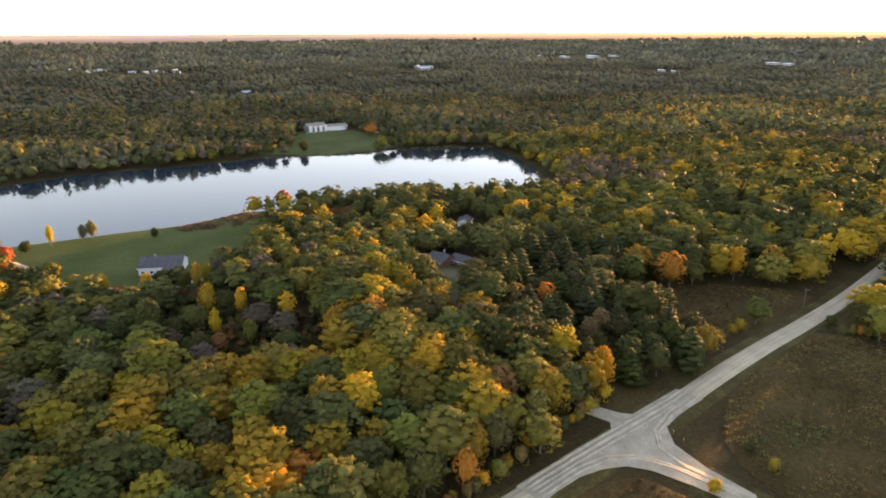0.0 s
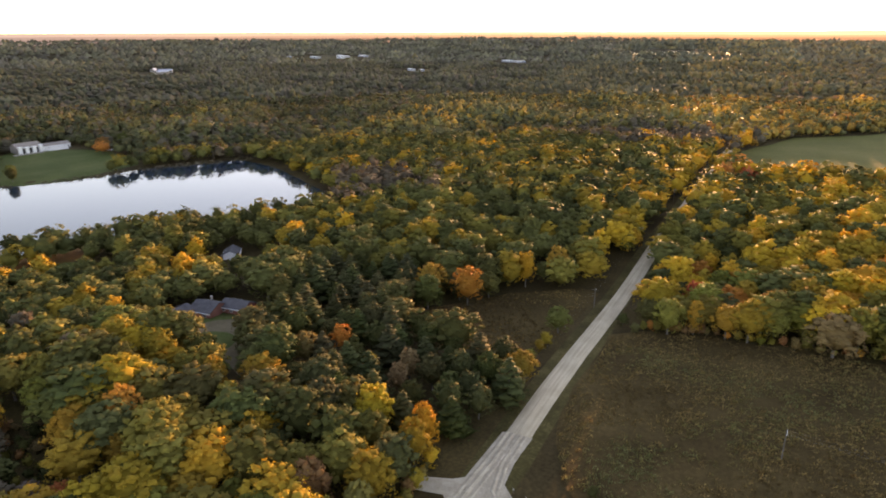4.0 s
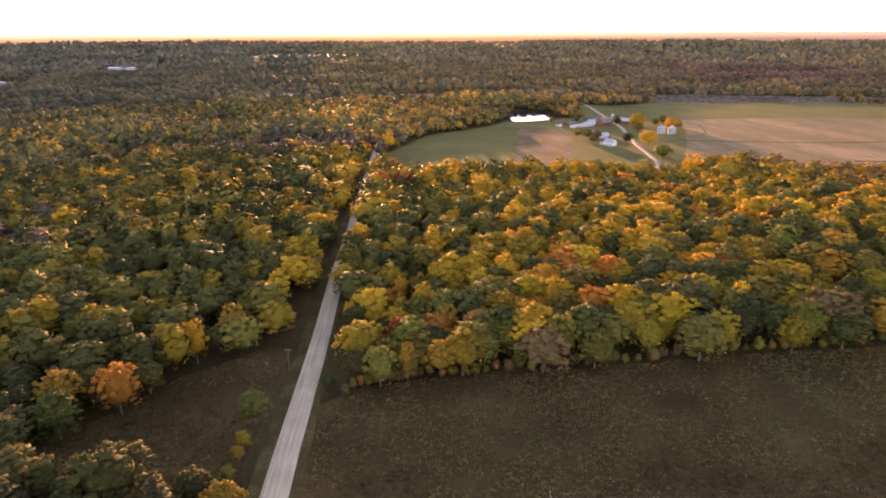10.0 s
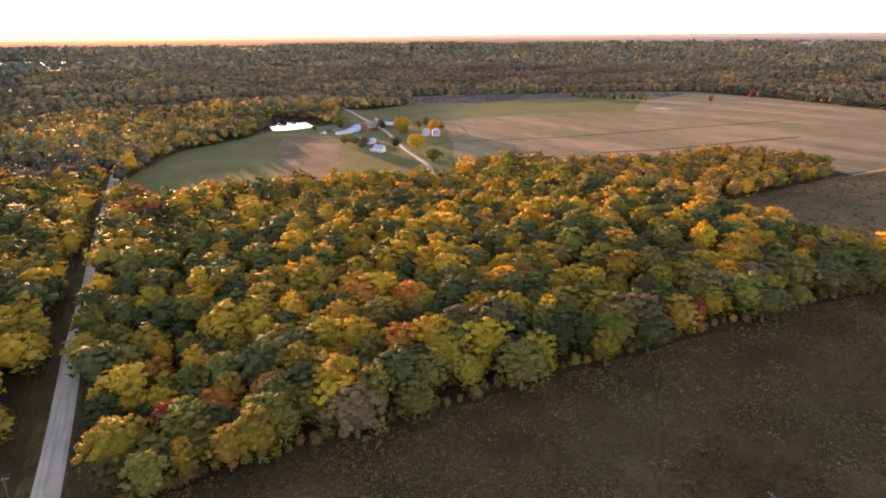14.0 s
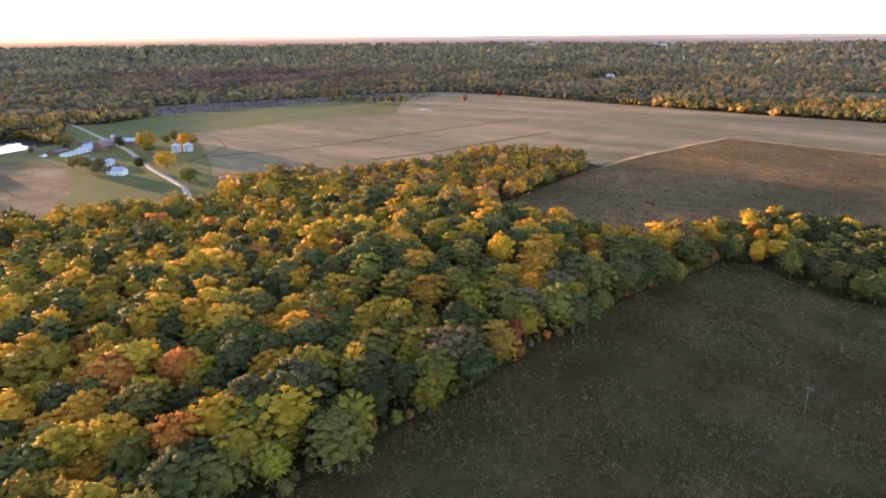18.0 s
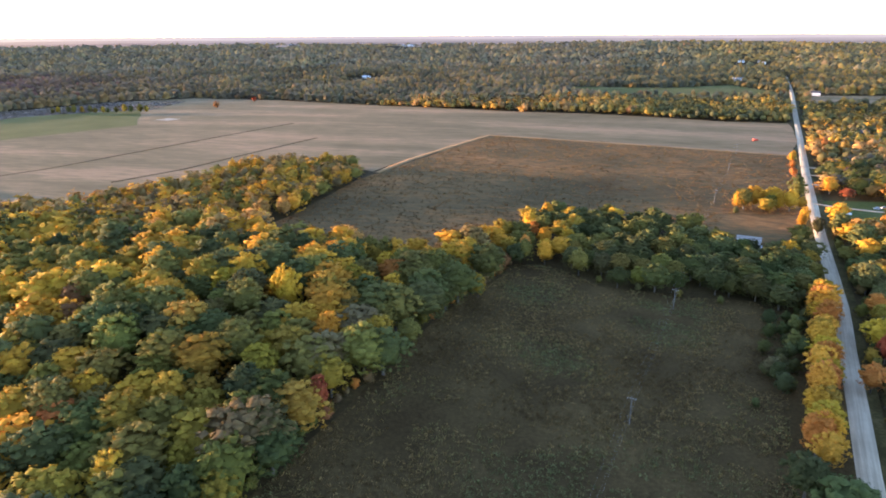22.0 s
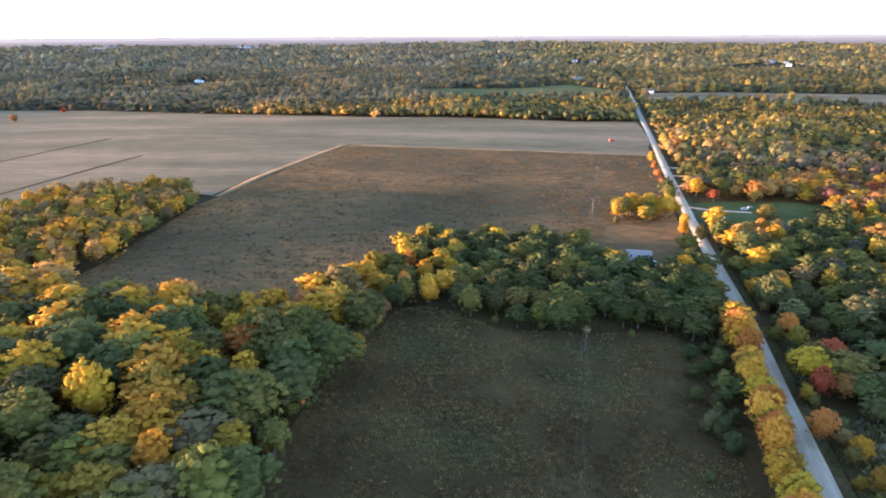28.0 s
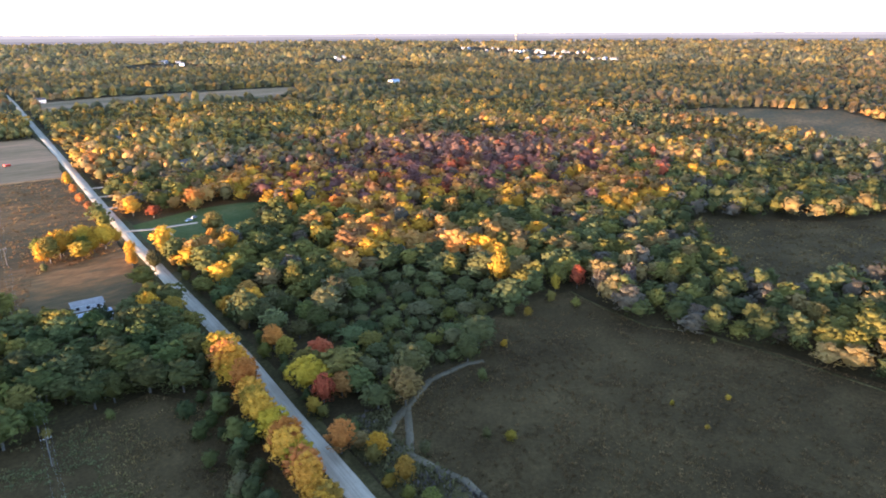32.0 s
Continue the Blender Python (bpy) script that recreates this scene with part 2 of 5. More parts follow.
def height(x, y):
    """The lie of the land: low hills, a dip, a lake bed, and rising country far off."""
    x, y = np.asarray(x, float), np.asarray(y, float)
    z = np.zeros(np.broadcast(x, y).shape)
    for a, b, h, r in BUMPS:
        z = z + h * np.exp(-((x - a) ** 2 + (y - b) ** 2) / (2 * r * r))
    for pool in (LAKE, POND):
        near = (abs(x - np.mean([p[0] for p in pool])) < 420) & (abs(y - np.mean([p[1] for p in pool])) < 330)
        if np.any(near):
            d = far_from(pool, x, y, True)
            d = np.where(inside(pool, x, y), -d, d)
            z = np.where(d < 30, np.minimum(z, WATER_Z + 0.5 + np.clip(d, -30, 30) * 0.08 - 0.3), z)
    r = np.hypot(x, y - 100)
    far = np.any(r > 1900)
    z = z + 93 * np.clip((r - 1900) / 2500, 0, 0.78) ** 1.5 - 0.2 * np.clip(r - 3850, 0, 400)
    z = z + np.where(r > 1600, 6 * np.sin(x / 410 + 1.3) * np.sin(y / 530 + 0.4) * np.clip((r - 1600) / 1500, 0, 1), 0)
    if far:
        for a, b, p, q, turn, level in FAR_LAKES:
            k = np.clip(1 - (np.hypot(x - a, y - b) - max(p, q)) / 260, 0, 1)
            z = z * (1 - k) + level * k
    return z


def mesh_object(name, verts, faces, mat, smooth=False):
    me = bpy.data.meshes.new(name)
    me.from_pydata([tuple(v) for v in verts], [], faces)
    me.materials.append(mat)
    if smooth:
        me.shade_smooth()
    return new(name, me)


def oval(a, b, p, q, turn, sides=24):
    """The shore of a far lake."""
    c, d = math.cos(radians(turn)), math.sin(radians(turn))
    out = []
    for k in range(sides):
        t = 2 * math.pi * k / sides
        w = 1 + 0.16 * math.sin(3 * t + a) + 0.08 * math.sin(5 * t + b)
        u, v = p * w * math.cos(t), q * w * math.sin(t)
        out.append((a + u * c - v * d, b + u * d + v * c))
    return out


# ground: one sheet to the horizon
def steps(lo, hi, cell):
    core = list(np.arange(lo, hi + cell, cell))
    out, w = [core[-1]], cell
    while out[-1] < 5300:
        w *= 1.13
        out.append(out[-1] + w)
    back, w = [core[0]], cell
    while back[-1] > -5300:
        w *= 1.13
        back.append(back[-1] - w)
    return np.array(back[:0:-1] + core + out[1:])


gx, gy = steps(-940, 320, 9.0), steps(-560, 620, 9.0)
X, Y = np.meshgrid(gx, gy)
Z = height(X, Y)
nx = len(gx)
quads = [(j * nx + i, j * nx + i + 1, (j + 1) * nx + i + 1, (j + 1) * nx + i) for j in range(len(gy) - 1) for i in range(nx - 1)]
ground = mesh_object("ground", np.stack([X.ravel(), Y.ravel(), Z.ravel()], 1), quads, M["litter"], True)
tagged(ground, "dark leaf-strewn forest floor and open land", "ground", kind="structure")

from mathutils.geometry import delaunay_2d_cdt


def patch(name, poly, mat, lift, cell, label, category, kind="structure", flat=None, wobble=0.0):
    """A piece of land cover that follows the ground."""
    edge = []
    for (ax, ay), (bx, by) in zip(poly, poly[1:] + poly[:1]):
        k = max(1, int(math.hypot(bx - ax, by - ay) / cell))
        for s in range(k):
            px, py = ax + (bx - ax) * s / k, ay + (by - ay) * s / k
            if wobble:
                w = noise.noise_vector(Vector((px * 0.05, py * 0.05, 3.0))) * wobble
                px, py = px + w.x, py + w.y
            edge.append((px, py))
    xs, ys = [p[0] for p in poly], [p[1] for p in poly]
    GX, GY = np.meshgrid(np.arange(min(xs), max(xs), cell), np.arange(min(ys), max(ys), cell))
    GX, GY = GX.ravel(), GY.ravel()
    ok = inside(edge, GX, GY) & (far_from(edge, GX, GY, True) > cell * 0.4)
    pts = [Vector(p) for p in edge] + [Vector((a, b)) for a, b in zip(GX[ok], GY[ok])]
    out = delaunay_2d_cdt(pts, [], [list(range(len(edge)))], 1, 1e-4)
    co = np.array([(v.x, v.y) for v in out[0]])
    z = np.full(len(co), flat) if flat is not None else height(co[:, 0], co[:, 1]) + lift
    ob = mesh_object(name, np.column_stack([co, z]), [tuple(f) for f in out[2]], mat, True)
    return tagged(ob, label, category, kind=kind)


def ribbon(name, line, width, mat, lift, label, category, cell=6.0, crown=0.08):
    """A road or track along a line, cambered, with sloping edges."""
    pts = []
    for (ax, ay), (bx, by) in zip(line, line[1:]):
        k = max(1, int(math.hypot(bx - ax, by - ay) / cell))
        pts += [(ax + (bx - ax) * s / k, ay + (by - ay) * s / k) for s in range(k)]
    pts.append(line[-1])
    verts, faces = [], []
    prof = [(-0.5, -0.15), (-0.45, lift), (0.0, lift + crown), (0.45, lift), (0.5, -0.15)]
    for i, (px, py) in enumerate(pts):
        ax, ay = pts[max(0, i - 1)]
        bx, by = pts[min(len(pts) - 1, i + 1)]
        d = math.hypot(bx - ax, by - ay)
        nxx, nyy = (by - ay) / d, -(bx - ax) / d
        w = width * (1 + 0.05 * noise.noise(Vector((px * 0.03, py * 0.03, 0))))
        z = float(height(px, py))
        for s, h in prof:
            verts.append((px + nxx * w * s, py + nyy * w * s, z + h))
    for i in range(len(pts) - 1):
        for k in range(4):
            a = i * 5 + k
            faces.append((a, a + 5, a + 6, a + 1))
    ob = mesh_object(name, verts, faces, mat, True)
    layer = ob.data.uv_layers.new(name="UVMap")
    for poly in ob.data.polygons:
        for li in poly.loop_indices:
            vi = ob.data.loops[li].vertex_index
            layer.data[li].uv = (prof[vi % 5][0] * width, (vi // 5) * cell)
    return tagged(ob, label, category, kind="structure")


SHORES = [oval(*lake[:5]) for lake in FAR_LAKES]
ROAD_W = [(420, -35), (160, -3), (34, 15), (-35, 25.4), (-75, 29.2), (-111, 33), (-155, 38), (-200, 43.8), (-253, 51), (-318, 62), (-405, 73), (-620, 103)]
ROAD_N = [(-5.5, 46), (-3, 70), (13, 160), (33.2, 285), (39.9, 322), (46.9, 363), (55.4, 408), (64.3, 474), (76, 558), (96, 688), (124, 858), (167, 1120), (229, 1490), (275, 1780), (335, 2150)]
TRACK = [(-242, 599), (-233, 656), (-194, 806), (49, 776), (100, 771)]
FIELD_NW = [(-75, 36), (-135, 43), (-146, 55), (-147, 80), (-139, 116), (-133, 155), (-127, 200), (-119, 240), (-112, 280), (-107, 340), (-95, 390), (-92, 415),
            (-72, 421), (-47, 400), (-12, 400), (20, 402), (30, 385), (24, 340), (17, 300), (4, 175), (-9, 80), (-12, 64), (-18, 52), (-28, 43), (-47, 37)]
FIELD_N = [(-248, 470), (-250, 425), (-222, 402), (-172, 398), (-130, 392), (-108, 440), (-88, 508), (-40, 504), (10, 500), (22, 545), (68, 558), (74, 605), (92, 700), (99, 768), (49, 773), (-192, 803), (-240, 599), (-248, 570)]
FIELD_FAR = [(-194, 808), (49, 778), (101, 772), (122, 870), (138, 1000), (57, 995), (-95, 1030), (-194, 1034), (-330, 1070), (-450, 1105), (-675, 1185), (-870, 1200), (-960, 1120), (-840, 1005), (-690, 822), (-756, 692),
             (-772, 538), (-610, 452), (-492, 383), (-424, 428), (-382, 480), (-371, 536), (-356, 598), (-290, 618), (-246, 600)]
GREEN_FAR = [(-764, 538), (-960, 515), (-990, 620), (-950, 740), (-935, 885), (-832, 1010), (-680, 825), (-746, 690)]
FARM_LAND = [(-600, 112), (-520, 95), (-462, 110), (-464, 206), (-436, 262), (-408, 304), (-430, 370), (-430, 420), (-486, 391), (-602, 463), (-756, 546), (-960, 520), (-1000, 480), (-826, 402), (-808, 340), (-808, 302), (-760, 250), (-710, 170)]
PADDOCK = [(-745, 301), (-736, 328), (-681, 343), (-545, 295), (-497, 255), (-489, 232), (-507, 223), (-592, 245)]
BRUSH = [(-990, 610), (-950, 728), (-935, 890), (-800, 1000), (-850, 1160), (-970, 1120), (-1050, 890), (-1140, 690)]
CLEARING = [(-88, 14), (-110, 20), (-160, 27), (-185, 31), (-190, 22), (-166, -10), (-140, -28), (-115, -48), (-100, -37), (-90, -12)]
LAKE_LAWN = [(150, -380), (60, -345), (20, -325), (-32, -310), (-76, -300), (-72, -256), (-40, -222), (-8, -196), (20, -184), (45, -200), (62, -240), (78, -285), (120, -330)]
ESTATE_LAWN = [(-202, -493), (-258, -502), (-313, -577), (-344, -591), (-377, -536), (-376, -497), (-358, -440), (-334, -415), (-297, -416), (-248, -417)]
FIELD_E = [(62, 290), (61, 310), (62, 330), (78, 340), (98, 348), (117, 344), (140, 362), (165, 364), (197, 356), (189, 314), (199, 290), (204, 245), (205, 150), (180, 30), (120, 8), (34, 24), (14, 27), (5, 34), (3, 60), (26, 180), (46, 270)]
FIELD_E2 = [(350, 380), (310, 340), (275, 312), (262, 284), (330, 245), (420, 240), (520, 250), (420, 300), (390, 340)]
FIELD_E3 = [(875, 665), (845, 540), (750, 450), (735, 335), (900, 330), (1100, 480), (1000, 640)]
FIELD_NE = [(245, 1400), (195, 1200), (345, 1270), (580, 1220), (747, 1400), (740, 1440), (362, 1440)]
FIELD_NE2 = [(800, 1360), (850, 1274), (950, 1340), (843, 1460)]
FIELD_GREEN = [(-190, 1560), (-125, 1280), (25, 1300), (178, 1290), (200, 1470), (140, 1650), (0, 1530)]
HOUSE_LAWN = [(84, 600), (133, 611), (164, 608), (177, 598), (143, 540), (120, 526), (98, 540), (82, 556)]
BARN_YARD = [(2, 494), (16, 550), (68, 556), (56, 500), (44, 468), (10, 466)]
HOUSE_YARD = [(-42, -66), (-50, -76), (-60, -82), (-72, -86), (-86, -95), (-92, -102), (-95, -116), (-88, -127), (-72, -134), (-57, -131), (-51, -112), (-43, -96), (-39, -80)]
ROW_STRIP = [(8, 274), (33, 274), (55, 408), (36, 412)]
STRIP_E = [(40, 270), (62, 286), (62, 330), (72, 340), (60, 347), (49, 332)]
GLADE = [(-152, -160), (-165, -132), (-150, -122), (-134, -146)]
LAWN_SOUTH = [(-80, -262), (-76, -238), (-100, -205), (-122, -205), (-114, -242)]
JUNCTION_OPEN = [(-70, 20), (-70, 42), (-28, 48), (-14, 72), (10, 72), (22, 34), (46, 26), (46, 6), (-12, 9)]
JUNCTION = [(-46, 21.5), (-21, 18), (-19, 15), (-15.5, 3), (-10.5, 4), (-12, 15), (-9, 17), (32, 11), (32, 20), (20, 20.5), (10, 24.5), (4, 29), (1, 35), (-0.5, 46), (-1, 60), (-8, 60), (-10.5, 46), (-15, 34.5), (-22, 29), (-33, 29), (-46, 31)]
OPEN = [FIELD_NW, FIELD_N, FIELD_FAR, GREEN_FAR, FARM_LAND, CLEARING, LAKE_LAWN, ESTATE_LAWN, FIELD_E, FIELD_E2, FIELD_E3, FIELD_NE, FIELD_NE2, FIELD_GREEN, HOUSE_LAWN, BARN_YARD, LAKE, POND, BRUSH, HOUSE_YARD, JUNCTION_OPEN, LAWN_SOUTH, GLADE, ROW_STRIP, STRIP_E] + SHORES

patch("water", LAKE, M["water"], 0, 40, "still lake mirroring the pale evening sky", "lake", flat=WATER_Z)
patch("water_pond", POND, M["water"], 0, 20, "small bright pond beside the farm", "pond", flat=WATER_Z)
for k, (shore, lake) in enumerate(zip(SHORES, FAR_LAKES)):
    patch(f"water_far_{k + 1}", shore, M["water"], 0, 60, "far lake shining under the evening sky", "lake", flat=lake[5] + 1.5)
patch("ground_field_northwest", FIELD_NW, M["meadow"], 0.12, 8, "dark rough meadow with tufts and dead weeds", "field", wobble=2)
patch("ground_field_north", FIELD_N, M["meadow_red"], 0.14, 16, "russet overgrown meadow", "field", wobble=4)
patch("ground_field_far", FIELD_FAR, M["crop"], 0.4, 30, "wide tan stubble field", "field", wobble=5)
patch("ground_field_green", GREEN_FAR, M["grass"], 0.55, 30, "green pasture beyond the farm", "field", wobble=5)
patch("ground_farm", FARM_LAND, M["grass"], 0.3, 25, "grazed farm paddock with bare patches", "field", wobble=5)
patch("ground_clearing", CLEARING, M["meadow"], 0.12, 8, "dark brown weedy clearing by the road", "field", wobble=2)
patch("ground_lake_lawn", LAKE_LAWN, M["lawn"], 0.12, 10, "mown green lawn by the lake", "lawn", wobble=1)
patch("ground_estate_lawn", ESTATE_LAWN, M["lawn"], 0.25, 20, "green lawn sloping to the lake", "lawn", wobble=2)
patch("ground_field_east", FIELD_E, M["meadow"], 0.12, 8, "dark brown rough meadow", "field", wobble=2)
patch("ground_field_east_far", FIELD_E2, M["meadow"], 0.2, 16, "dark open field between woods", "field", wobble=3)
patch("ground_field_east_farthest", FIELD_E3, M["meadow_red"], 0.5, 40, "brown field beyond the woods", "field", wobble=5)
patch("ground_field_northeast", FIELD_NE, M["crop"], 0.5, 40, "tan field beyond the woods", "field")
patch("ground_field_northeast_far", FIELD_NE2, M["crop"], 0.5, 40, "pale field beyond the woods", "field")
patch("ground_field_green_north", FIELD_GREEN, M["grass"], 0.5, 40, "green field beyond the wood", "field")
patch("ground_house_lawn", HOUSE_LAWN, M["lawn"], 0.15, 12, "green lawn by a house", "lawn")
patch("ground_roadside_brush", STRIP_E, M["verge"], 0.11, 6, "grey dead brush and bare ground by the road", "verge", wobble=1)
patch("ground_row_strip", ROW_STRIP, M["meadow"], 0.11, 8, "rough grass under the roadside trees", "verge")
patch("ground_yard", BARN_YARD, M["meadow_red"], 0.15, 10, "rough grass yard by the sheds", "yard")
patch("ground_paddock", PADDOCK, M["paddock"], 0.33, 25, "trampled bare earth in the paddock", "paddock", wobble=14)
patch("ground_brush", BRUSH, M["brush"], 0.4, 30, "grey dead brush and reeds", "brush", wobble=8)
patch("ground_lawn_south", LAWN_SOUTH, M["lawn"], 0.13, 6, "shaded grass clearing among trees", "lawn", wobble=3)
patch("ground_house_yard", HOUSE_YARD, M["lawn"], 0.13, 5, "lawn round the house", "lawn")
patch("road_junction", JUNCTION, M["gravel"], 0.31, 3.5, "pale gravel road junction with curved corners", "road")
# forecourt gravel takes the darker track colour, the trees' shade put into it
patch("drive_house", [(-58, -116), (-63, -114.5), (-73, -110), (-81, -101), (-76, -94), (-67, -88), (-58, -82), (-49, -74), (-43, -64), (-37, -60), (-34, -64), (-40, -74), (-46, -84), (-48, -94), (-53, -106)], M["track"], 0.20, 3, "gravel forecourt and drive before the house", "drive")
patch("ground_drive_island", [(-59, -106), (-63, -103), (-65, -97), (-63.5, -91.5), (-59, -88), (-53, -86.5), (-50, -88.5), (-51, -95), (-54.5, -102)], M["lawn"], 0.27, 2.5, "round grass island in the drive", "lawn")
patch("ground_glade", GLADE, M["lawn"], 0.13, 6, "shaded lawn by a cottage", "lawn")
ribbon("drive_lake_house", [(66, -300), (62, -274), (61, -241), (45, -215), (24, -192), (7, -190)], 5, M["gravel"], 0.22, "pale drive to the lake house", "drive", 4)
ribbon("drive_north_house", [(80, 592), (95, 585), (121, 581)], 3.5, M["gravel"], 0.3, "pale gravel drive", "drive", 4)
for k, line in enumerate(([(88, 652), (98, 650)], [(93, 686), (108, 685)], [(98, 717), (112, 716)])):
    ribbon(f"drive_{k + 1}", line, 4, M["gravel"], 0.36, "short pale drive off the road", "drive", 4)
for k, line in enumerate(([(-596, 442), (-541, 557), (-497, 743), (-469, 864)], [(-440, 520), (-414, 576), (-376, 753)], [(-762, 524), (-709, 528), (-636, 494), (-603, 442), (-585, 414), (-483, 386)])):
    ribbon(f"furrow_{k + 1}", line, 4.0 if k < 2 else 1.4, M["litter"] if k < 2 else M["verge"], 0.5, "dark drainage line across the stubble", "furrow", 15)
patch("ground_sand", [(-700, 880), (-672, 876), (-662, 894), (-690, 902)], M["gravel"], 0.6, 10, "bare pale patch in the field", "field", wobble=6)
ribbon("verge_west", ROAD_W, 17, M["verge"], 0.13, "weedy grass verge", "verge", crown=0.02)
ribbon("verge_north", ROAD_N, 14, M["verge"], 0.14, "weedy grass verge", "verge", crown=0.02)
ribbon("road_west", ROAD_W, 8.6, M["road"], 0.20, "pale gravel road with worn wheel tracks", "road")
ribbon("road_north", ROAD_N, 7.0, M["road"], 0.21, "pale gravel road with worn wheel tracks", "road")
for k, line in enumerate(([(30, 14.2), (10, 17.2), (-8, 20.4), (-30, 23.8), (-46, 25.6)], [(30, 17.6), (14, 19.6), (4, 23.0), (-2, 29), (-4.5, 38), (-5.0, 58)], [(-46, 28.0), (-30, 26.4), (-18, 27.4), (-10, 32.5), (-7.2, 40), (-6.2, 58)], [(30, 12.6), (8, 15.6), (-12, 18.8), (-34, 22.4), (-46, 23.8)])):
    for side in (-0.8, 0.8):
        ribbon(f"wheel_track_{2 * k + (side > 0) + 1}", [(px + side * 0.5, py + side) for px, py in line], 1.15, M["wheel"], 0.33 + 0.012 * k, "pale wheel track worn in the gravel", "wheel track", 2.5, 0.01)
ribbon("track_field", TRACK, 5, M["sandtrack"], 0.45, "pale grassy track between fields", "track")
ribbon("track_east", [(60, 286), (63, 299), (61, 308), (60, 318), (67, 326), (76, 337), (93, 344), (111, 343), (117, 340)], 2.6, M["track"], 0.2, "trodden path through weeds", "track", 3)
ribbon("track_east_fork", [(60, 318), (60, 329), (68, 334), (76, 337)], 3.4, M["track"], 0.19, "trodden path through weeds", "track", 3)
ribbon("track_east_edge", [(197, 356), (191, 333), (188, 311), (198, 294), (200, 261), (199, 225)], 1.6, M["verge"], 0.2, "trodden path along the wood", "track", 3)
ribbon("road_farm", [(-1095, 506), (-950, 478), (-712, 422), (-583, 379), (-492, 355), (-440, 330)], 5.4, M["gravel"], 0.44, "pale farm lane", "road", 20)

# ---- trees ----
rng = np.random.default_rng(7)


def icosphere(div):
    bm = bmesh.new()
    bmesh.ops.create_icosphere(bm, subdivisions=div, radius=1.0)
    v = np.array([p.co[:] for p in bm.verts])
    f = [tuple(q.index for q in p.verts) for p in bm.faces]
    bm.free()
    return v, f


ICO1 = icosphere(1)
OCTA = (np.array([(1, 0, 0), (-1, 0, 0), (0, 1, 0), (0, -1, 0), (0, 0, 1), (0, 0, -1)], float), [(0, 2, 4), (2, 1, 4), (1, 3, 4), (3, 0, 4), (2, 0, 5), (1, 2, 5), (3, 1, 5), (0, 3, 5)])


def lobes_of(r, kind, count):
    """Balls that make up a crown of unit height: x, y, z, radius, height."""
    out = []
    if kind == "spruce":
        for k in range(34):
            z = 0.10 + 0.86 * (k / 34) ** 0.9
            a, d = k * 2.39996, 0.17 * (1 - z) * r.uniform(0.7, 1.2)
            q = (0.15 * (1 - z) + 0.03) * r.uniform(0.75, 1.2)
            out.append((d * math.cos(a), d * math.sin(a), z, q, q * 0.55))
        return out
    lean, flat = r.uniform(0, 6.28), r.uniform(0.08, 0.2)
    mean = 0.084 * math.sqrt(34 / count)
    for k in range(count):
        h = 1 - 1.68 * (k + 0.5) / count
        a = k * 2.39996 + r.uniform(-0.3, 0.3)
        d = math.sqrt(1 - h * h) * r.uniform(0.72, 1.14) * (1 + flat * math.cos(2 * (a - lean)))
        q = mean * r.uniform(0.66, 1.34)
        reach = 0.285 - mean
        out.append((reach * d * math.cos(a), reach * d * math.sin(a), 0.56 + (0.415 - 0.6 * mean) * h * r.uniform(0.78, 1.08), q, q * 0.92))
    return out


def crown_arrays(r, kind, leaves, size, count=34, balls=True, calm=1.0):
    """Verts, faces and soft normals of a crown of unit height: many rounded leafy clumps with loose leaves on them."""
    lobes = lobes_of(r, kind, count)
    verts, faces, normals, base = [], [], [], 0
    v, f = ICO1
    if kind != "spruce":
        k = 1 + 0.08 * r.standard_normal((len(v), 1)).clip(-1, 1)
        verts.append(v * (0.2, 0.2, 0.3) * k + (0, 0, 0.57))
        normals.append(v)
        faces += [tuple(i + base for i in t) for t in f]
        base += len(v)
    v, f = OCTA
    for x, y, z, a, b in lobes:
        if not balls or z < 0.52 and kind != "spruce":
            continue
        turned = v @ np.array(Euler((r.uniform(0, 6), r.uniform(0, 6), 0)).to_matrix())
        k = 1.05 + 0.13 * r.standard_normal((len(v), 1)).clip(-1.2, 1.2)
        verts.append(turned * (a, a, b) * k * 0.86 + (x, y, z))
        out = turned * 0.85 + np.array((x, y, (z - 0.5) * 0.7)) * 1.6
        normals.append(out / np.linalg.norm(out, axis=1)[:, None])
        faces += [tuple(i + base for i in t) for t in f]
        base += len(v)
    w = np.array([l[3] ** 2 for l in lobes])
    pick = r.choice(len(lobes), leaves, p=w / w.sum())
    for k in pick:
        x, y, z, a, b = lobes[k]
        way = np.array((x, y, (z - 0.5) * 0.8))
        d = r.standard_normal(3) + way / (np.linalg.norm(way) + 1e-6) * 0.9
        d /= np.linalg.norm(d)
        c = np.array((x, y, z)) + d * (a, a, b) * r.uniform(0.82, 1.18)
        n = d + 0.45 * r.standard_normal(3)
        n /= np.linalg.norm(n)
        u = np.cross(n, r.standard_normal(3))
        u /= np.linalg.norm(u)
        w2 = np.cross(n, u)
        q = size * r.uniform(0.55, 1.3)
        ring = []
        for e in range(3):
            an = e * 2.0944 + r.uniform(-0.5, 0.5)
            ring.append(c + q * r.uniform(0.6, 1.0) * (math.cos(an) * u + math.sin(an) * w2))
        verts.append(np.array(ring))
        soft = 0.65 * calm * d + way * 1.4 / calm + 0.32 * calm * n
        soft[2] += 1.2 * (1 - calm)
        normals.append(np.repeat((soft / np.linalg.norm(soft))[None], 3, 0))
        faces.append((base, base + 1, base + 2))
        base += 3
    return np.concatenate(verts), faces, np.concatenate(normals)


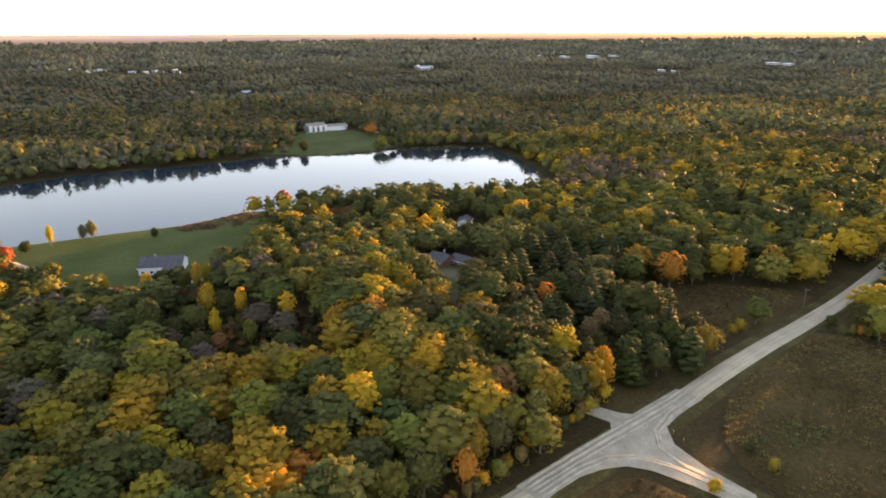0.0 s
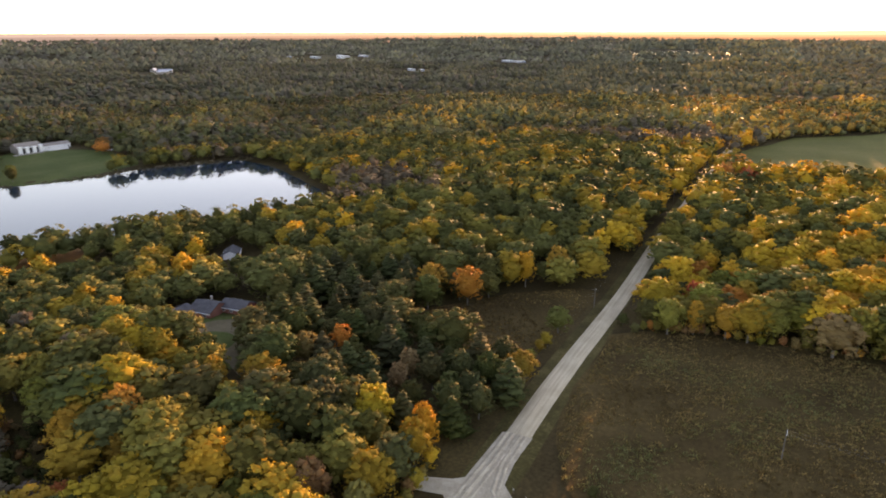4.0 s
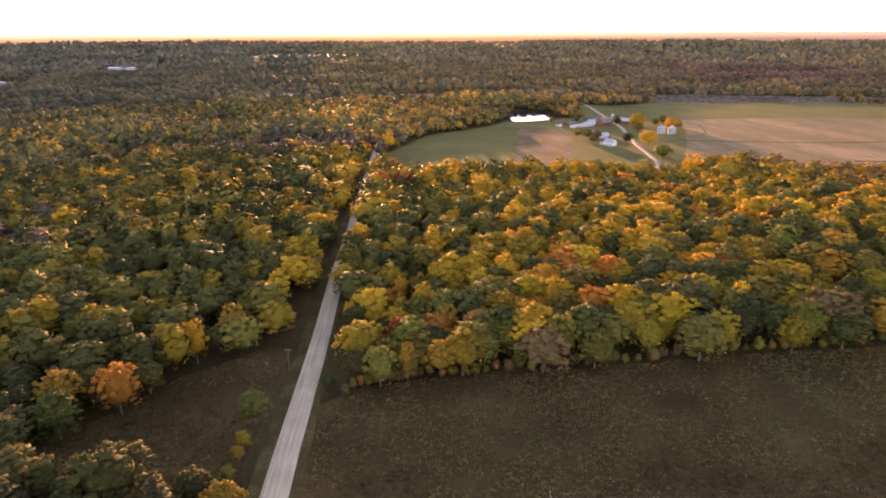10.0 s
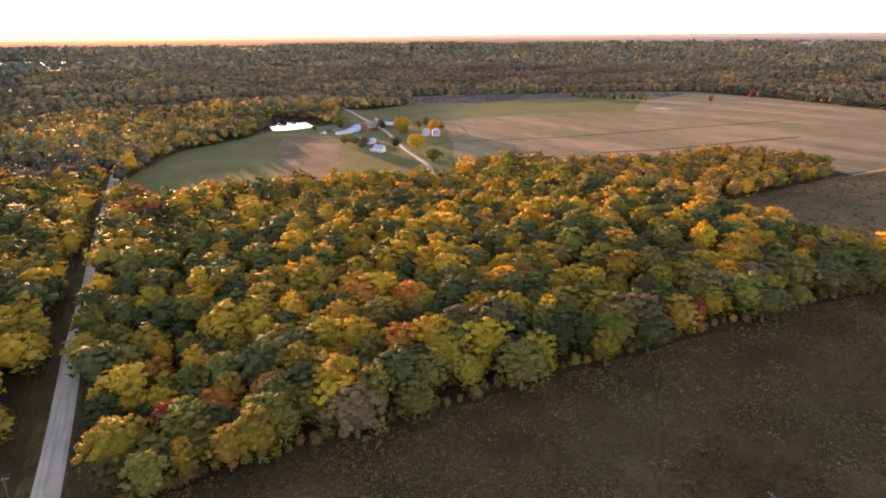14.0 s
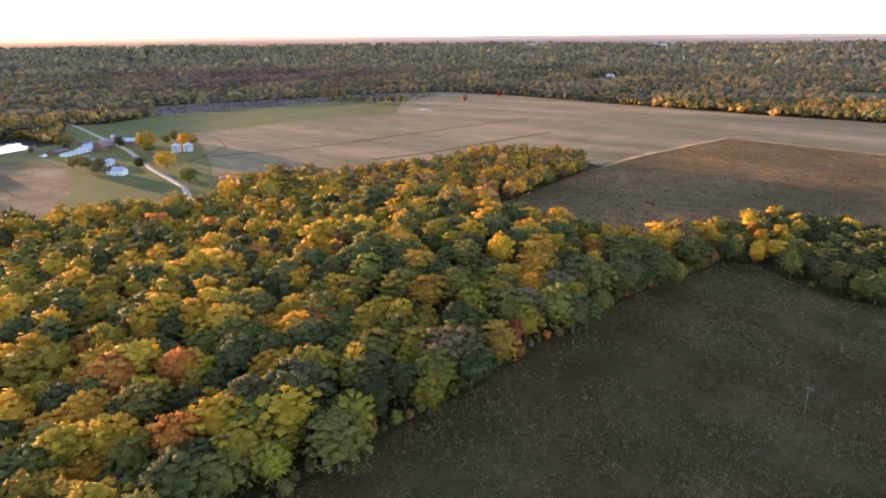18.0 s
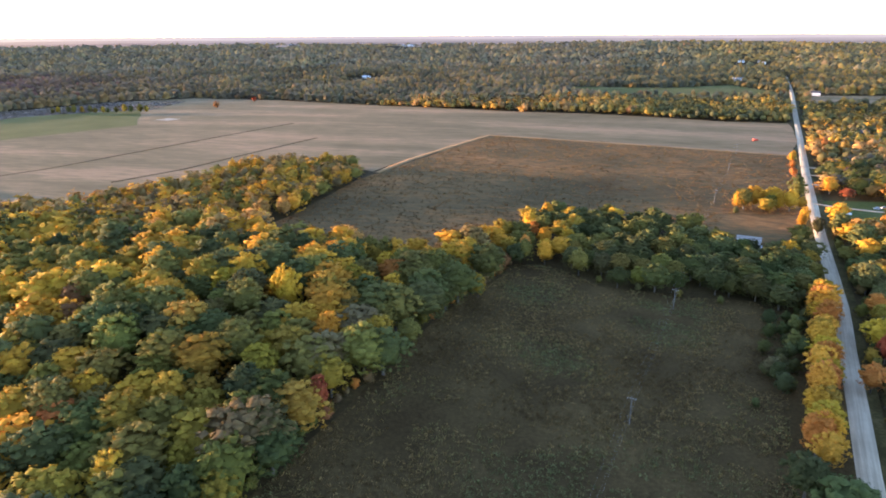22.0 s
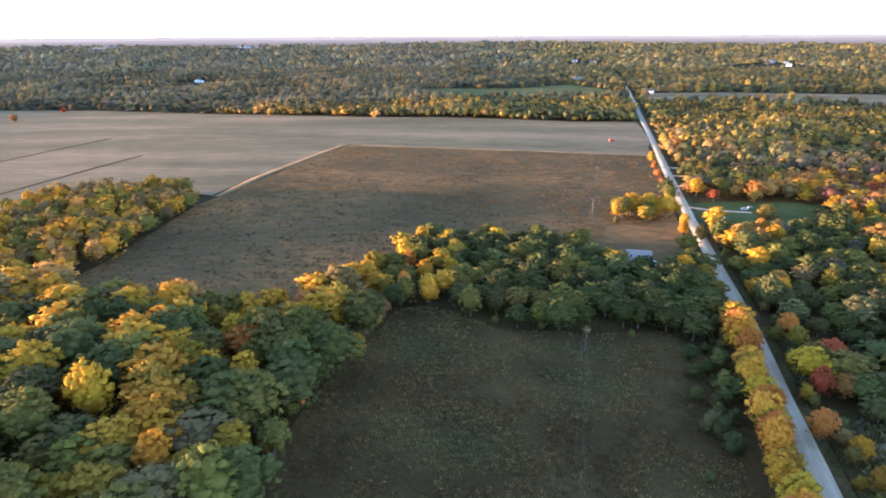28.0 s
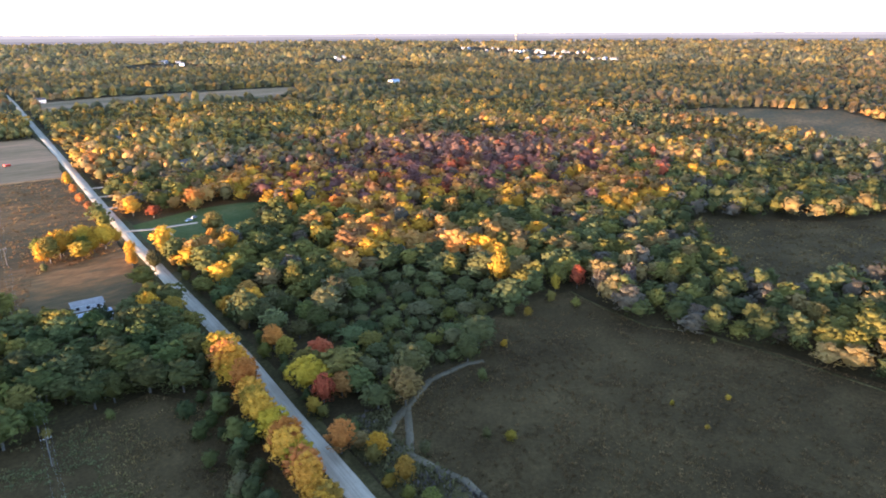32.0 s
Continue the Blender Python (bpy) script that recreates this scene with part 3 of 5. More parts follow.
def trunk_arrays(r, kind):
    verts, faces = [], []

    def limb(a, b, ra, rb, sides=6):
        a, b = np.array(a), np.array(b)
        d = (b - a) / np.linalg.norm(b - a)
        u = np.cross(d, (0.3, 0.9, 0.1))
        u /= np.linalg.norm(u)
        w = np.cross(d, u)
        k = len(verts)
        for c, rad in ((a, ra), (b, rb)):
            for i in range(sides):
                t = i * 2 * math.pi / sides
                verts.append(c + rad * (math.cos(t) * u + math.sin(t) * w))
        for i in range(sides):
            j = (i + 1) % sides
            faces.append((k + i, k + j, k + sides + j, k + sides + i))
    if kind == "spruce":
        limb((0, 0, -0.02), (0, 0, 0.95), 0.013, 0.002)
    else:
        limb((0, 0, -0.02), (0.005, 0, 0.4), 0.019, 0.013)
        limb((0.005, 0, 0.4), (0, 0.01, 0.8), 0.013, 0.004)
        for k in range(5):
            a = k * 1.3 + r.uniform(-0.3, 0.3)
            z = r.uniform(0.26, 0.5)
            limb((0, 0, z), (0.15 * math.cos(a), 0.15 * math.sin(a), z + r.uniform(0.12, 0.26)), 0.009, 0.003, 5)
    return verts, faces


def soften(me, normals):
    """Leaves take the shading of the rounded clump that they grow on."""
    me.shade_smooth()
    at = me.attributes.new("custom_normal", "FLOAT_VECTOR", "POINT")
    at.data.foreach_set("vector", np.asarray(normals, np.float32).ravel())


def unit_mesh(name, verts, faces, mat, normals=None):
    me = bpy.data.meshes.new(name)
    me.from_pydata([tuple(v) for v in verts], [], faces)
    me.materials.append(mat)
    if normals is not None:
        soften(me, normals)
    return me


CROWNS, TRUNKS = {}, {}
for kind, count, leaves, size, clumps in (("broad", 9, 800, 0.025, 92), ("spruce", 4, 520, 0.027, 34), ("bush", 3, 200, 0.055, 14)):
    for k in range(count):
        r = np.random.default_rng(100 + 10 * k + len(kind))
        v, f, soft = crown_arrays(r, "broad" if kind == "bush" else kind, leaves, size, clumps)
        if kind == "bush":
            v = v * (1.6, 1.6, 1.25) - (0, 0, 0.25)
        CROWNS.setdefault(kind, []).append(unit_mesh("crown", v, f, LEAF_OB, soft))
        v, f = trunk_arrays(r, "broad" if kind == "bush" else kind)
        TRUNKS.setdefault(kind, []).append(unit_mesh("trunk", v, f, M["bark"]))

HUES = {
    "green": (0.090, 0.093, 0.030), "deep": (0.060, 0.066, 0.023), "olive": (0.150, 0.130, 0.030), "lime": (0.27, 0.176, 0.024), "yellow": (0.43, 0.258, 0.024),
    "gold": (0.47, 0.245, 0.024), "amber": (0.56, 0.285, 0.03), "orange": (0.46, 0.17, 0.034), "russet": (0.24, 0.115, 0.045), "red": (0.36, 0.085, 0.036), "brown": (0.17, 0.115, 0.050), "peach": (0.37, 0.19, 0.05), "tan": (0.21, 0.142, 0.05),
    "sage": (0.115, 0.115, 0.042), "needle": (0.060, 0.066, 0.026), "grey": (0.112, 0.09, 0.062), "mauve": (0.19, 0.085, 0.066),
}
for k, c in HUES.items():
    g = 0.3 * c[0] + 0.6 * c[1] + 0.1 * c[2]
    HUES[k] = tuple(0.97 * v + 0.03 * g for v in (c[0] * 1.12, c[1] * 1.1, c[2] * 1.06))
WORDS = {
    "green": "green-leaved", "deep": "dark green", "olive": "olive-green", "lime": "yellow-green", "yellow": "bright yellow", "gold": "golden-yellow",
    "amber": "amber-gold", "orange": "orange", "russet": "russet-brown", "red": "deep red", "brown": "brown-leaved", "peach": "pale orange", "tan": "tan-leaved", "sage": "soft green", "needle": "dark green", "grey": "grey half-bare", "mauve": "dusky pink",
}


SPECIES = {"green": "oak_tree", "deep": "oak_tree", "olive": "hickory_tree", "lime": "hickory_tree", "yellow": "poplar_tree", "gold": "poplar_tree", "amber": "maple_tree", "orange": "maple_tree",
           "russet": "maple_tree", "red": "maple_tree", "brown": "ash_tree", "peach": "maple_tree", "tan": "ash_tree", "sage": "willow_tree", "needle": "spruce_tree", "grey": "ash_tree", "mauve": "maple_tree"}


def tree(x, y, tall, hue, kind="broad", wide=1.0, group="woodland trees", place="at the edge of the woods"):
    """One tree: a trunk with limbs and a crown of leaf clumps."""
    name = SPECIES[hue] if kind == "broad" else {"spruce": "spruce_tree", "bush": "bush"}[kind]
    top = new(name)
    top.empty_display_size = 0.5
    broad = wide * ((max(tall, 13) if tall > 9.5 else 1.35 * tall) if kind == "broad" else tall)
    k = int(rng.integers(len(CROWNS[kind])))
    z = float(height(x, y)) - (0.09 * tall if kind == "broad" else 0)
    top.matrix_basis = Matrix.Translation((x, y, z - 0.1)) @ Matrix.Rotation(rng.uniform(0, 6.28), 4, "Z") @ Matrix.Diagonal((broad, broad, tall, 1))
    trunk, crown = new("trunk", TRUNKS[kind][k]), new("crown", CROWNS[kind][k])
    c = np.array(HUES[hue]) * rng.uniform(0.8, 1.2) * (1 + rng.uniform(-0.12, 0.12, 3))
    crown.color = (float(c[0]), float(c[1]), float(c[2]), 1.0)
    trunk.parent = crown.parent = top
    what = {"broad": "broadleaf tree", "spruce": "spruce with drooping boughs", "bush": "rounded shrub"}[kind]
    tagged(top, f"{WORDS[hue]} {what} {place}", "shrub" if kind == "bush" else "tree", group)
    return top


def hue_for(x, y, u, v):
    """A mix of autumn colours that changes from wood to wood."""
    s = noise.noise(Vector((x * 0.012, y * 0.012, 5.0))) + 0.5 * noise.noise(Vector((x * 0.05, y * 0.05, 1.0)))
    east = 1.0 if x > 60 + 0.16 * (y - 420) and y > 250 else 0.0
    pink = 1.2 * math.exp(-(((x - 400) / 140) ** 2 + ((y - 600) / 95) ** 2)) + 0.7 * math.exp(-(((x + 1600) / 260) ** 2 + ((y - 1200) / 260) ** 2))
    bare = math.exp(-(((x + 640) / 70) ** 2 + ((y - 30) / 110) ** 2)) + math.exp(-(((x + 330) / 45) ** 2 + ((y + 165) / 40) ** 2))
    if u < pink:
        return "red" if v < 0.12 else ("mauve" if v < 0.8 else "russet")
    if u < bare:
        return "grey"
    # ravine: half-bare greys, and darker hues with the hollow's shade put in
    if y < 0 and inside(RAVINE, x, y):
        return ("deep", "brown", "grey", "deep", "russet", "brown", "green", "grey", "deep", "olive")[int(v * 9.99)]
    if 68 < x < 185 and 338 < y < 435:
        return ("green", "sage", "green", "deep", "sage", "sage", "olive", "sage")[int(v * 7.99)]
    if x > 185 and 190 < y < 400:
        return ("olive", "deep", "green", "sage", "grey", "tan", "olive", "green")[int(v * 7.99)]
    if east and x > 50 and y < 800:
        q = 0.35 + 0.55 * u + 0.62 * s
        for lim, names in ((0.30, ("green", "deep")), (0.54, ("olive", "green")), (0.62, ("tan", "olive")), (0.68, ("grey", "brown")), (0.83, ("peach", "gold")), (0.95, ("gold", "peach")), (1.02, ("orange", "yellow")), (9, ("peach", "russet"))):
            if q < lim:
                return names[0 if v < 0.6 else 1]
    if y > 385 and x < -100:
        return ("tan", "gold", "peach", "brown", "olive", "gold", "tan", "lime")[int(v * 7.99)]
    if 48 < y < 390 and -17 < x - np.interp(y, [q[1] for q in FIELD_NW[2:12]], [q[0] for q in FIELD_NW[2:12]]) < 5:
        u = u * 0.62
        if v > 0.96:
            return "brown"
    if -62 < x < 40 and 380 < y < 500:
        u = u * 0.5 - 0.1
    if y > 420 and x < -100:
        u = u + 0.2
    if x > -30 and -260 < y < -110:
        u = u * 0.6
        if 0.5 < v < 0.62:
            return "grey"
    if y < -330:
        u = u * 0.7
        if v > 0.8:
            return "grey"
    if x > 0 and -110 < y < -45:
        u = u * 0.78
    if -125 < x < -35 and -120 < y < 18:
        u = u * 0.72
    if x > 60 and 330 < y < 640:
        u = u - 0.13
    u = 0.06 + 0.86 * u + 0.25 * s + 0.05 * east - ((0.24 if x < -35 else 0.05) if y < 20 else 0) + (0.12 if x < -95 and 50 < y < 420 else 0)
    if u < 0.26:
        return "deep" if v < 0.4 else "green"
    if u < 0.52:
        return "olive" if v < 0.6 else "green"
    if u < 0.72:
        return ("tan" if v < 0.4 else "lime") if east else ("lime" if v < 0.7 else "olive")
    if u < 0.93:
        return "yellow" if v < 0.55 else "gold"
    if u < 1.04:
        return ("peach" if v < 0.5 else "gold") if east else ("gold" if v < 0.75 else "orange")
    return "red" if v < 0.05 else ("orange" if v < 0.25 else ("yellow" if v < 0.7 else "russet"))


RAVINE = [(36, -181), (20, -167), (22, -131), (12, -104), (28, -73), (44, -70), (54, -95), (73, -87), (78, -93)]
SHRUB_E = [(72, 345), (96, 352), (118, 346), (140, 365), (165, 366), (182, 372), (150, 430), (100, 410), (70, 380)]
HEDGE_WOOD = [(-110, 395), (-95, 520), (60, 520), (60, 400)]


def size_for(x, y, u):
    """Height of a woodland tree at a place."""
    if inside(SHRUB_E, x, y):
        return 5 + 4 * u
    if inside(RAVINE, x, y):
        return 8 + 5 * u
    if inside(HEDGE_WOOD, x, y):
        return 11 + 5 * u
    if y > 420 and x < -100:
        return 11 + 5 * u
    if x > 55 and y > 200:
        return 9 + 8 * u
    if y < -120:
        return 12 + 6 * u
    return 13 + 9 * u


# clearings round buildings: x, y, radius
CLEAR = [(-376, -573, 20), (-345, -574, 20), (-352, -552, 18), (-380, -550, 14), (-812, 318, 22), (-818, 352, 22), (-828, 385, 20), (-800, 285, 14), (-152, -165, 15), (-139, -150, 16), (-109, 21, 15), (193, 911, 14), (188, 897, 14), (189, 747, 12), (186, 735, 12), (253, 1416, 40), (980, 1380, 40), (960, 1330, 40), (-788, 1846, 60), (-760, 1770, 60), (-720, 1690, 50),
         (-2300, -1340, 150), (-2180, -1290, 130), (-2060, -1230, 110), (-2200, -1430, 110), (-2290, -610, 80), (-2200, -580, 80), (-2110, -550, 60), (-1775, -775, 100), (-1660, -715, 90), (18, -215, 22), (-78, -112, 20),
         (-1385, -1404, 90), (-1300, -1310, 80), (-394, -510, 20), (60, -255, 14)]
# houses far off: place, width, wall and roof; those of a village share one clearing
FAR_HOUSES = []
r = np.random.default_rng(78)
for cx, cy, spread, many, big in ((-645, -2080, 60, 5, 16), (-700, -1910, 40, 3, 16), (-800, -1875, 60, 5, 18), (-479, -1150, 6, 1, 30), (-549, -1068, 6, 1, 14), (-1390, -1430, 50, 3, 40),
                                  (2430, 2460, 120, 8, 18), (2430, 2200, 140, 9, 18), (2400, 1930, 110, 8, 18), (2080, 1720, 110, 5, 40), (2180, 1560, 50, 3, 34),
                                  (-1300, 3560, 110, 4, 40), (330, 2730, 50, 3, 24), (165, 1790, 26, 2, 22), (-3130, 2380, 60, 2, 40), (-1900, 3330, 60, 2, 40), (1500, 2300, 90, 3, 18), (900, 2500, 90, 4, 18)):
    way = np.array((cx, cy - 100.0)) / math.hypot(cx, cy - 100)
    CLEAR.append((cx - way[0] * 0.9 * spread, cy - way[1] * 0.9 * spread, spread * 1.1 + 26))
    for k in range(many):
        dx, dy = r.uniform(-spread, spread, 2)
        FAR_HOUSES.append(((cx + dx, cy + dy), big * r.uniform(0.75, 1.2), ("white", "stone", "stone")[int(r.integers(3))], ("shingle", "metal", "tan", "metal")[int(r.integers(4))]))
placed = []


def is_open(x, y, margin):
    dw, dn = far_from(ROAD_W, x, y), far_from(ROAD_N, x, y)
    south = y < 43.8 - 0.134 * (x + 200)
    bad = dw < np.where((x < -195) & ~south, 5.5, np.where(south & (x < -150), np.where(x < -235, 11.0, 16.0), np.where(x < -120, 13.0, 9.5)))
    bad |= dn < 8.5
    bad |= far_from(TRACK, x, y) < 22
    for cx, cy, cr in CLEAR:
        bad |= np.hypot(x - cx, y - cy) < cr
    for poly in OPEN:
        if margin < 0 and poly in (FIELD_NW, CLEARING, FIELD_E, FIELD_N):
            bad |= inside(poly, x, y) & (far_from(poly, x, y, True) > -margin)
        else:
            bad |= inside(poly, x, y)
        if poly is LAKE:
            bad |= far_from(poly, x, y, True) < 3.0
    return bad


def jittered(x0, x1, y0, y1, s, seed):
    r = np.random.default_rng(seed)
    GX, GY = np.meshgrid(np.arange(x0, x1, s), np.arange(y0, y1, s * 0.87))
    GX = GX + (np.arange(GX.shape[0]) % 2)[:, None] * s / 2
    GX, GY = GX + r.uniform(-0.32, 0.32, GX.shape) * s, GY + r.uniform(-0.32, 0.32, GY.shape) * s
    return GX.ravel(), GY.ravel()


# trees that stand out by colour or by standing alone: x, y, height, hue, width
ESTATE_TREES = [
    (-262, -602, 13, "olive", 1.6), (-263, -534, 14, "deep", 1.6), (-272, -535, 15, "brown", 1.6), (-279, -574, 16, "green", 1.6), (-358, -418, 13, "tan", 1.6), (-354, -398, 14, "olive", 1.6),
    (-388, -517, 15, "russet", 1.6), (-414, -516, 16, "deep", 1.6), (-377, -654, 13, "deep", 1.6), (-421, -683, 14, "deep", 1.6), (-365, -493, 15, "orange", 2), (-378, -503, 12, "russet", 1.6),
    (-240, -455, 14, "deep", 1.2), (-250, -470, 14, "green", 1.2),
]
LAKESIDE_TREES = [
    (24, -174, 17, "lime", 0.6), (41, -315, 15, "yellow", 0.5), (56, -308, 10, "deep", 1), (25, -310, 13, "grey", 0.7), (20, -310, 14, "olive", 0.8), (-5, -282, 9, "deep", 0.7),
    (66, -322, 14, "grey", 0.6), (69, -294, 14, "red", 1.1), (76, -261, 15, "orange", 1.1), (55, -184, 14, "red", 0.9), (53, -207, 14, "yellow", 0.8), (42, -186, 15, "yellow", 0.8),
    (18, -176, 14, "lime", 0.7), (-84, -282, 15, "orange", 0.5), (-98, -284, 16, "red", 1.2), (-108, -276, 16, "deep", 1.3),
]
RAVINE_TREES = [
    (38, -139, 18, "lime", 0.65), (45, -120, 15, "yellow", 0.5), (50, -109, 10, "russet", 0.9), (20, -109, 15, "yellow", 0.8), (33, -68, 10, "red", 1.2), (62, -73, 16, "gold", 1),
    (40, -104, 13, "olive", 0.8), (30, -151, 13, "lime", 0.6), (28, -130, 15, "yellow", 0.6), (93, -79, 20, "gold", 1.5),
]
CLEARING_TREES = [
    (-141, -23, 22, "orange", 1.1), (-178, -5, 22, "yellow", 0.8), (-192, 8, 22, "lime", 1.15), (-169, 74, 20, "red", 0.8), (-147, 75, 18, "lime", 0.8), (-172, 58, 19, "gold", 0.8),
    (-70, -48, 15, "orange", 0.9), (-64, -18, 14, "brown", 1.1),
]
WEST_WOOD_TREES = [
    (-120, 260, 15, "red", 0.8), (-150, 210, 20, "gold", 0.9), (-141, 262, 20, "lime", 1.2), (-145, 317, 22, "lime", 1.1), (-159, 311, 24, "gold", 0.9), (-132, 290, 19, "gold", 1),
    (-124, 332, 19, "gold", 1), (-97, 364, 13, "lime", 1), (-104, 372, 12, "green", 1),
]
EAST_EDGE_TREES = [
    (46, 332, 13, "orange", 1.15), (57, 356, 14, "red", 0.9), (178, 384, 20, "yellow", 0.9), (53, 324, 9, "gold", 1), (50, 309, 11, "lime", 0.8), (48, 297, 8, "olive", 1),
    (159, 352, 6, "lime", 0.8), (132, 372, 8, "olive", 1), (73, 381, 11, "red", 1.3), (66, 401, 12, "orange", 1.3), (65, 391, 11, "lime", 1.2), (202, 344, 15, "grey", 1),
    (217, 338, 16, "grey", 0.9), (228, 322, 15, "olive", 1), (190, 360, 11, "yellow", 0.6), (202, 356, 14, "red", 0.9), (215, 244, 15, "olive", 1.3), (232, 262, 15, "olive", 1.3),
]
FARM_TREES = [
    (-702, 1031, 15, "russet", 1.3), (-707, 1150, 12, "red", 1.3), (-694, 434, 23, "gold", 1.9), (-668, 466, 19, "gold", 1.8), (-727, 486, 15, "olive", 1.6), (-576, 389, 19, "gold", 2),
    (-499, 364, 16, "olive", 2.1), (-676, 478, 14, "brown", 1.5), (-734, 425, 15, "deep", 1.4), (-650, 338, 14, "tan", 1.6), (-640, 346, 13, "olive", 1.6), (-626, 352, 13, "brown", 1.6),
    (-594, 373, 14, "deep", 1.6), (-664, 352, 11, "tan", 1.6), (-612, 342, 9, "brown", 1.4), (-800, 400, 15, "tan", 1.6), (-776, 386, 8, "deep", 1.3), (-670, 424, 13, "olive", 1.6),
    (-806, 392, 13, "olive", 1.6), (-780, 352, 9, "brown", 1.2), (-716, 470, 12, "olive", 1.3),
]
JUNCTION_TREES = [
    (-26, 4, 20, "gold", 0.75), (-18, 4, 20, "lime", 0.95), (-28, -13, 20, "yellow", 1.2), (-12, -16, 21, "green", 1.3), (-9, 2, 19, "green", 1.2), (0, 0, 20, "lime", 1.2),
    (9, -12, 20, "russet", 1.1), (8, 1, 17, "tan", 1), (17, -2, 18, "olive", 1.1), (26, -1, 17, "green", 1.1), (35, -2, 18, "lime", 1.1), (42, 2, 15, "orange", 0.8),
    (52, -4, 18, "green", 1.2), (62, -6, 18, "olive", 1.2), (43, -39, 21, "yellow", 1.3), (50, -46, 20, "lime", 1.2), (-50, -137, 17, "gold", 0.9), (-22, -66, 18, "lime", 0.9),
    (-12, -52, 18, "olive", 1), (-4, -38, 18, "lime", 1), (-16, -96, 18, "olive", 1), (4, -76, 19, "orange", 0.9), (-58, -30, 12, "gold", 0.8),
]
HEDGE_TREES = [
    (-76, 420, 15, "gold", 1), (-88, 430, 14, "orange", 0.9), (-80, 445, 15, "gold", 1), (-62, 430, 13, "olive", 1),
]
NORTH_ROAD_TREES = [
    (40, 566, 18, "gold", 1.3), (52, 570, 17, "yellow", 1.3), (62, 565, 17, "amber", 1.2), (34, 561, 17, "olive", 1.3), (36, 572, 13, "olive", 1.2), (48, 577, 12, "gold", 1.1),
    (58, 588, 11, "orange", 1), (67, 586, 10, "gold", 1), (70, 572, 10, "yellow", 0.9), (50, 562, 13, "olive", 1.2), (30, 560, 14, "gold", 1), (42, 568, 14, "lime", 1.1),
    (55, 562, 14, "yellow", 1), (62, 528, 11, "gold", 0.9), (66, 540, 12, "yellow", 0.8), (68, 515, 13, "deep", 1.1), (33, 578, 11, "olive", 1.2), (60, 575, 13, "lime", 1),
    (118, 552, 16, "olive", 1.6), (147, 537, 13, "peach", 1.4), (169, 549, 13, "yellow", 1.3), (181, 550, 13, "gold", 1.2), (114, 528, 13, "peach", 1.5), (141, 496, 12, "grey", 1.4),
]
NORTH_ROAD_TREES_MORE = [
    (95, 488, 12, "yellow", 1.3), (100, 536, 8, "gold", 1.2), (176, 570, 15, "orange", 1.1), (186, 566, 16, "yellow", 1), (106, 530, 13, "orange", 1.1),
]
NORTH_FIELD_TREES = [
    (84, 676, 9, "orange", 0.9), (89, 707, 9, "orange", 0.8), (94, 738, 10, "gold", 0.9), (98, 754, 9, "gold", 0.9), (81, 650, 9, "russet", 0.9), (78, 625, 10, "gold", 0.9),
    (106, 609, 10, "red", 1.2), (98, 622, 15, "gold", 1.4), (116, 628, 14, "tan", 1.5), (132, 606, 12, "peach", 1.2),
]
SPECIAL = ESTATE_TREES + LAKESIDE_TREES + RAVINE_TREES + CLEARING_TREES + WEST_WOOD_TREES + EAST_EDGE_TREES + FARM_TREES + JUNCTION_TREES + HEDGE_TREES + NORTH_ROAD_TREES + NORTH_ROAD_TREES_MORE + NORTH_FIELD_TREES
SHRUBS = [(106, 331, 5.0, "green"), (131, 342, 3.6, "yellow"), (86, 302, 4, "lime"), (82, 308, 3.6, "green"), (63, 315, 5, "green"), (82, 342, 4.5, "lime"), (139, 277, 2, "lime"), (155, 265, 2.4, "yellow"), (134, 263, 1.8, "lime"), (192, 286, 3, "olive"),
          (180, 355, 6, "olive"), (154, 358, 7, "green"), (183, 344, 5, "olive"), (-22, 60, 4.5, "lime"), (-2, 51, 4.5, "yellow"), (-26, 52, 4, "deep"), (-108.3, 18.5, 5, "lime"), (-97.3, 17.2, 5.5, "olive"), (-87.1, 16.1, 4.5, "lime"), (-97.2, 10.7, 5, "brown"), (-114.9, 19.5, 6, "lime"), (-150, 46, 6, "deep"), (-142, 52, 5, "green"),
          (16, 352, 6, "green"), (20, 366, 7, "deep"), (14, 335, 5, "green"), (22, 380, 7, "deep"), (5, 396, 4, "green"), (-12, 398, 4, "olive"), (-30, 400, 4, "green"), (-48, 404, 4, "olive"), (8, 312, 3.5, "green"), (28, 550, 5, "green"), (-98, 398, 7, "brown"), (-94, 408, 8, "russet"), (-101, 412, 8, "brown")]
for k in range(22):
    s = (k + 0.5) / 22
    SHRUBS.append((16 + 23 * s + rng.uniform(-4, 5), 322 + 84 * s, rng.uniform(4, 8.5), ("deep", "green", "deep", "sage")[k % 4]))
for k in range(30):
    px = -26 + 96 * (k + rng.uniform(-0.4, 0.4)) / 29
    py = float(np.interp(px, [-30, -12, 46, 80], [9, 8, 5, 0])) - rng.uniform(0, 3)
    SHRUBS.append((px, py, rng.uniform(3, 6.5), ("olive", "gold", "green", "tan", "lime", "russet")[k % 6]))
EDGE = FIELD_NW[2:12]
for (ax, ay), (bx, by) in zip(EDGE, EDGE[1:]):
    for k in range(9):
        s = k / 9
        SHRUBS.append((ax + (bx - ax) * s - 1.5 + rng.uniform(-2, 1), ay + (by - ay) * s, rng.uniform(3, 6.5), ["russet", "olive", "brown", "green", "olive", "brown", "orange"][int(rng.integers(7))]))
for x, y, tall, hue, wide in SPECIAL:
    tree(x, y, tall, hue, "broad", wide, place="standing out from its neighbours")
    placed.append((x, y))
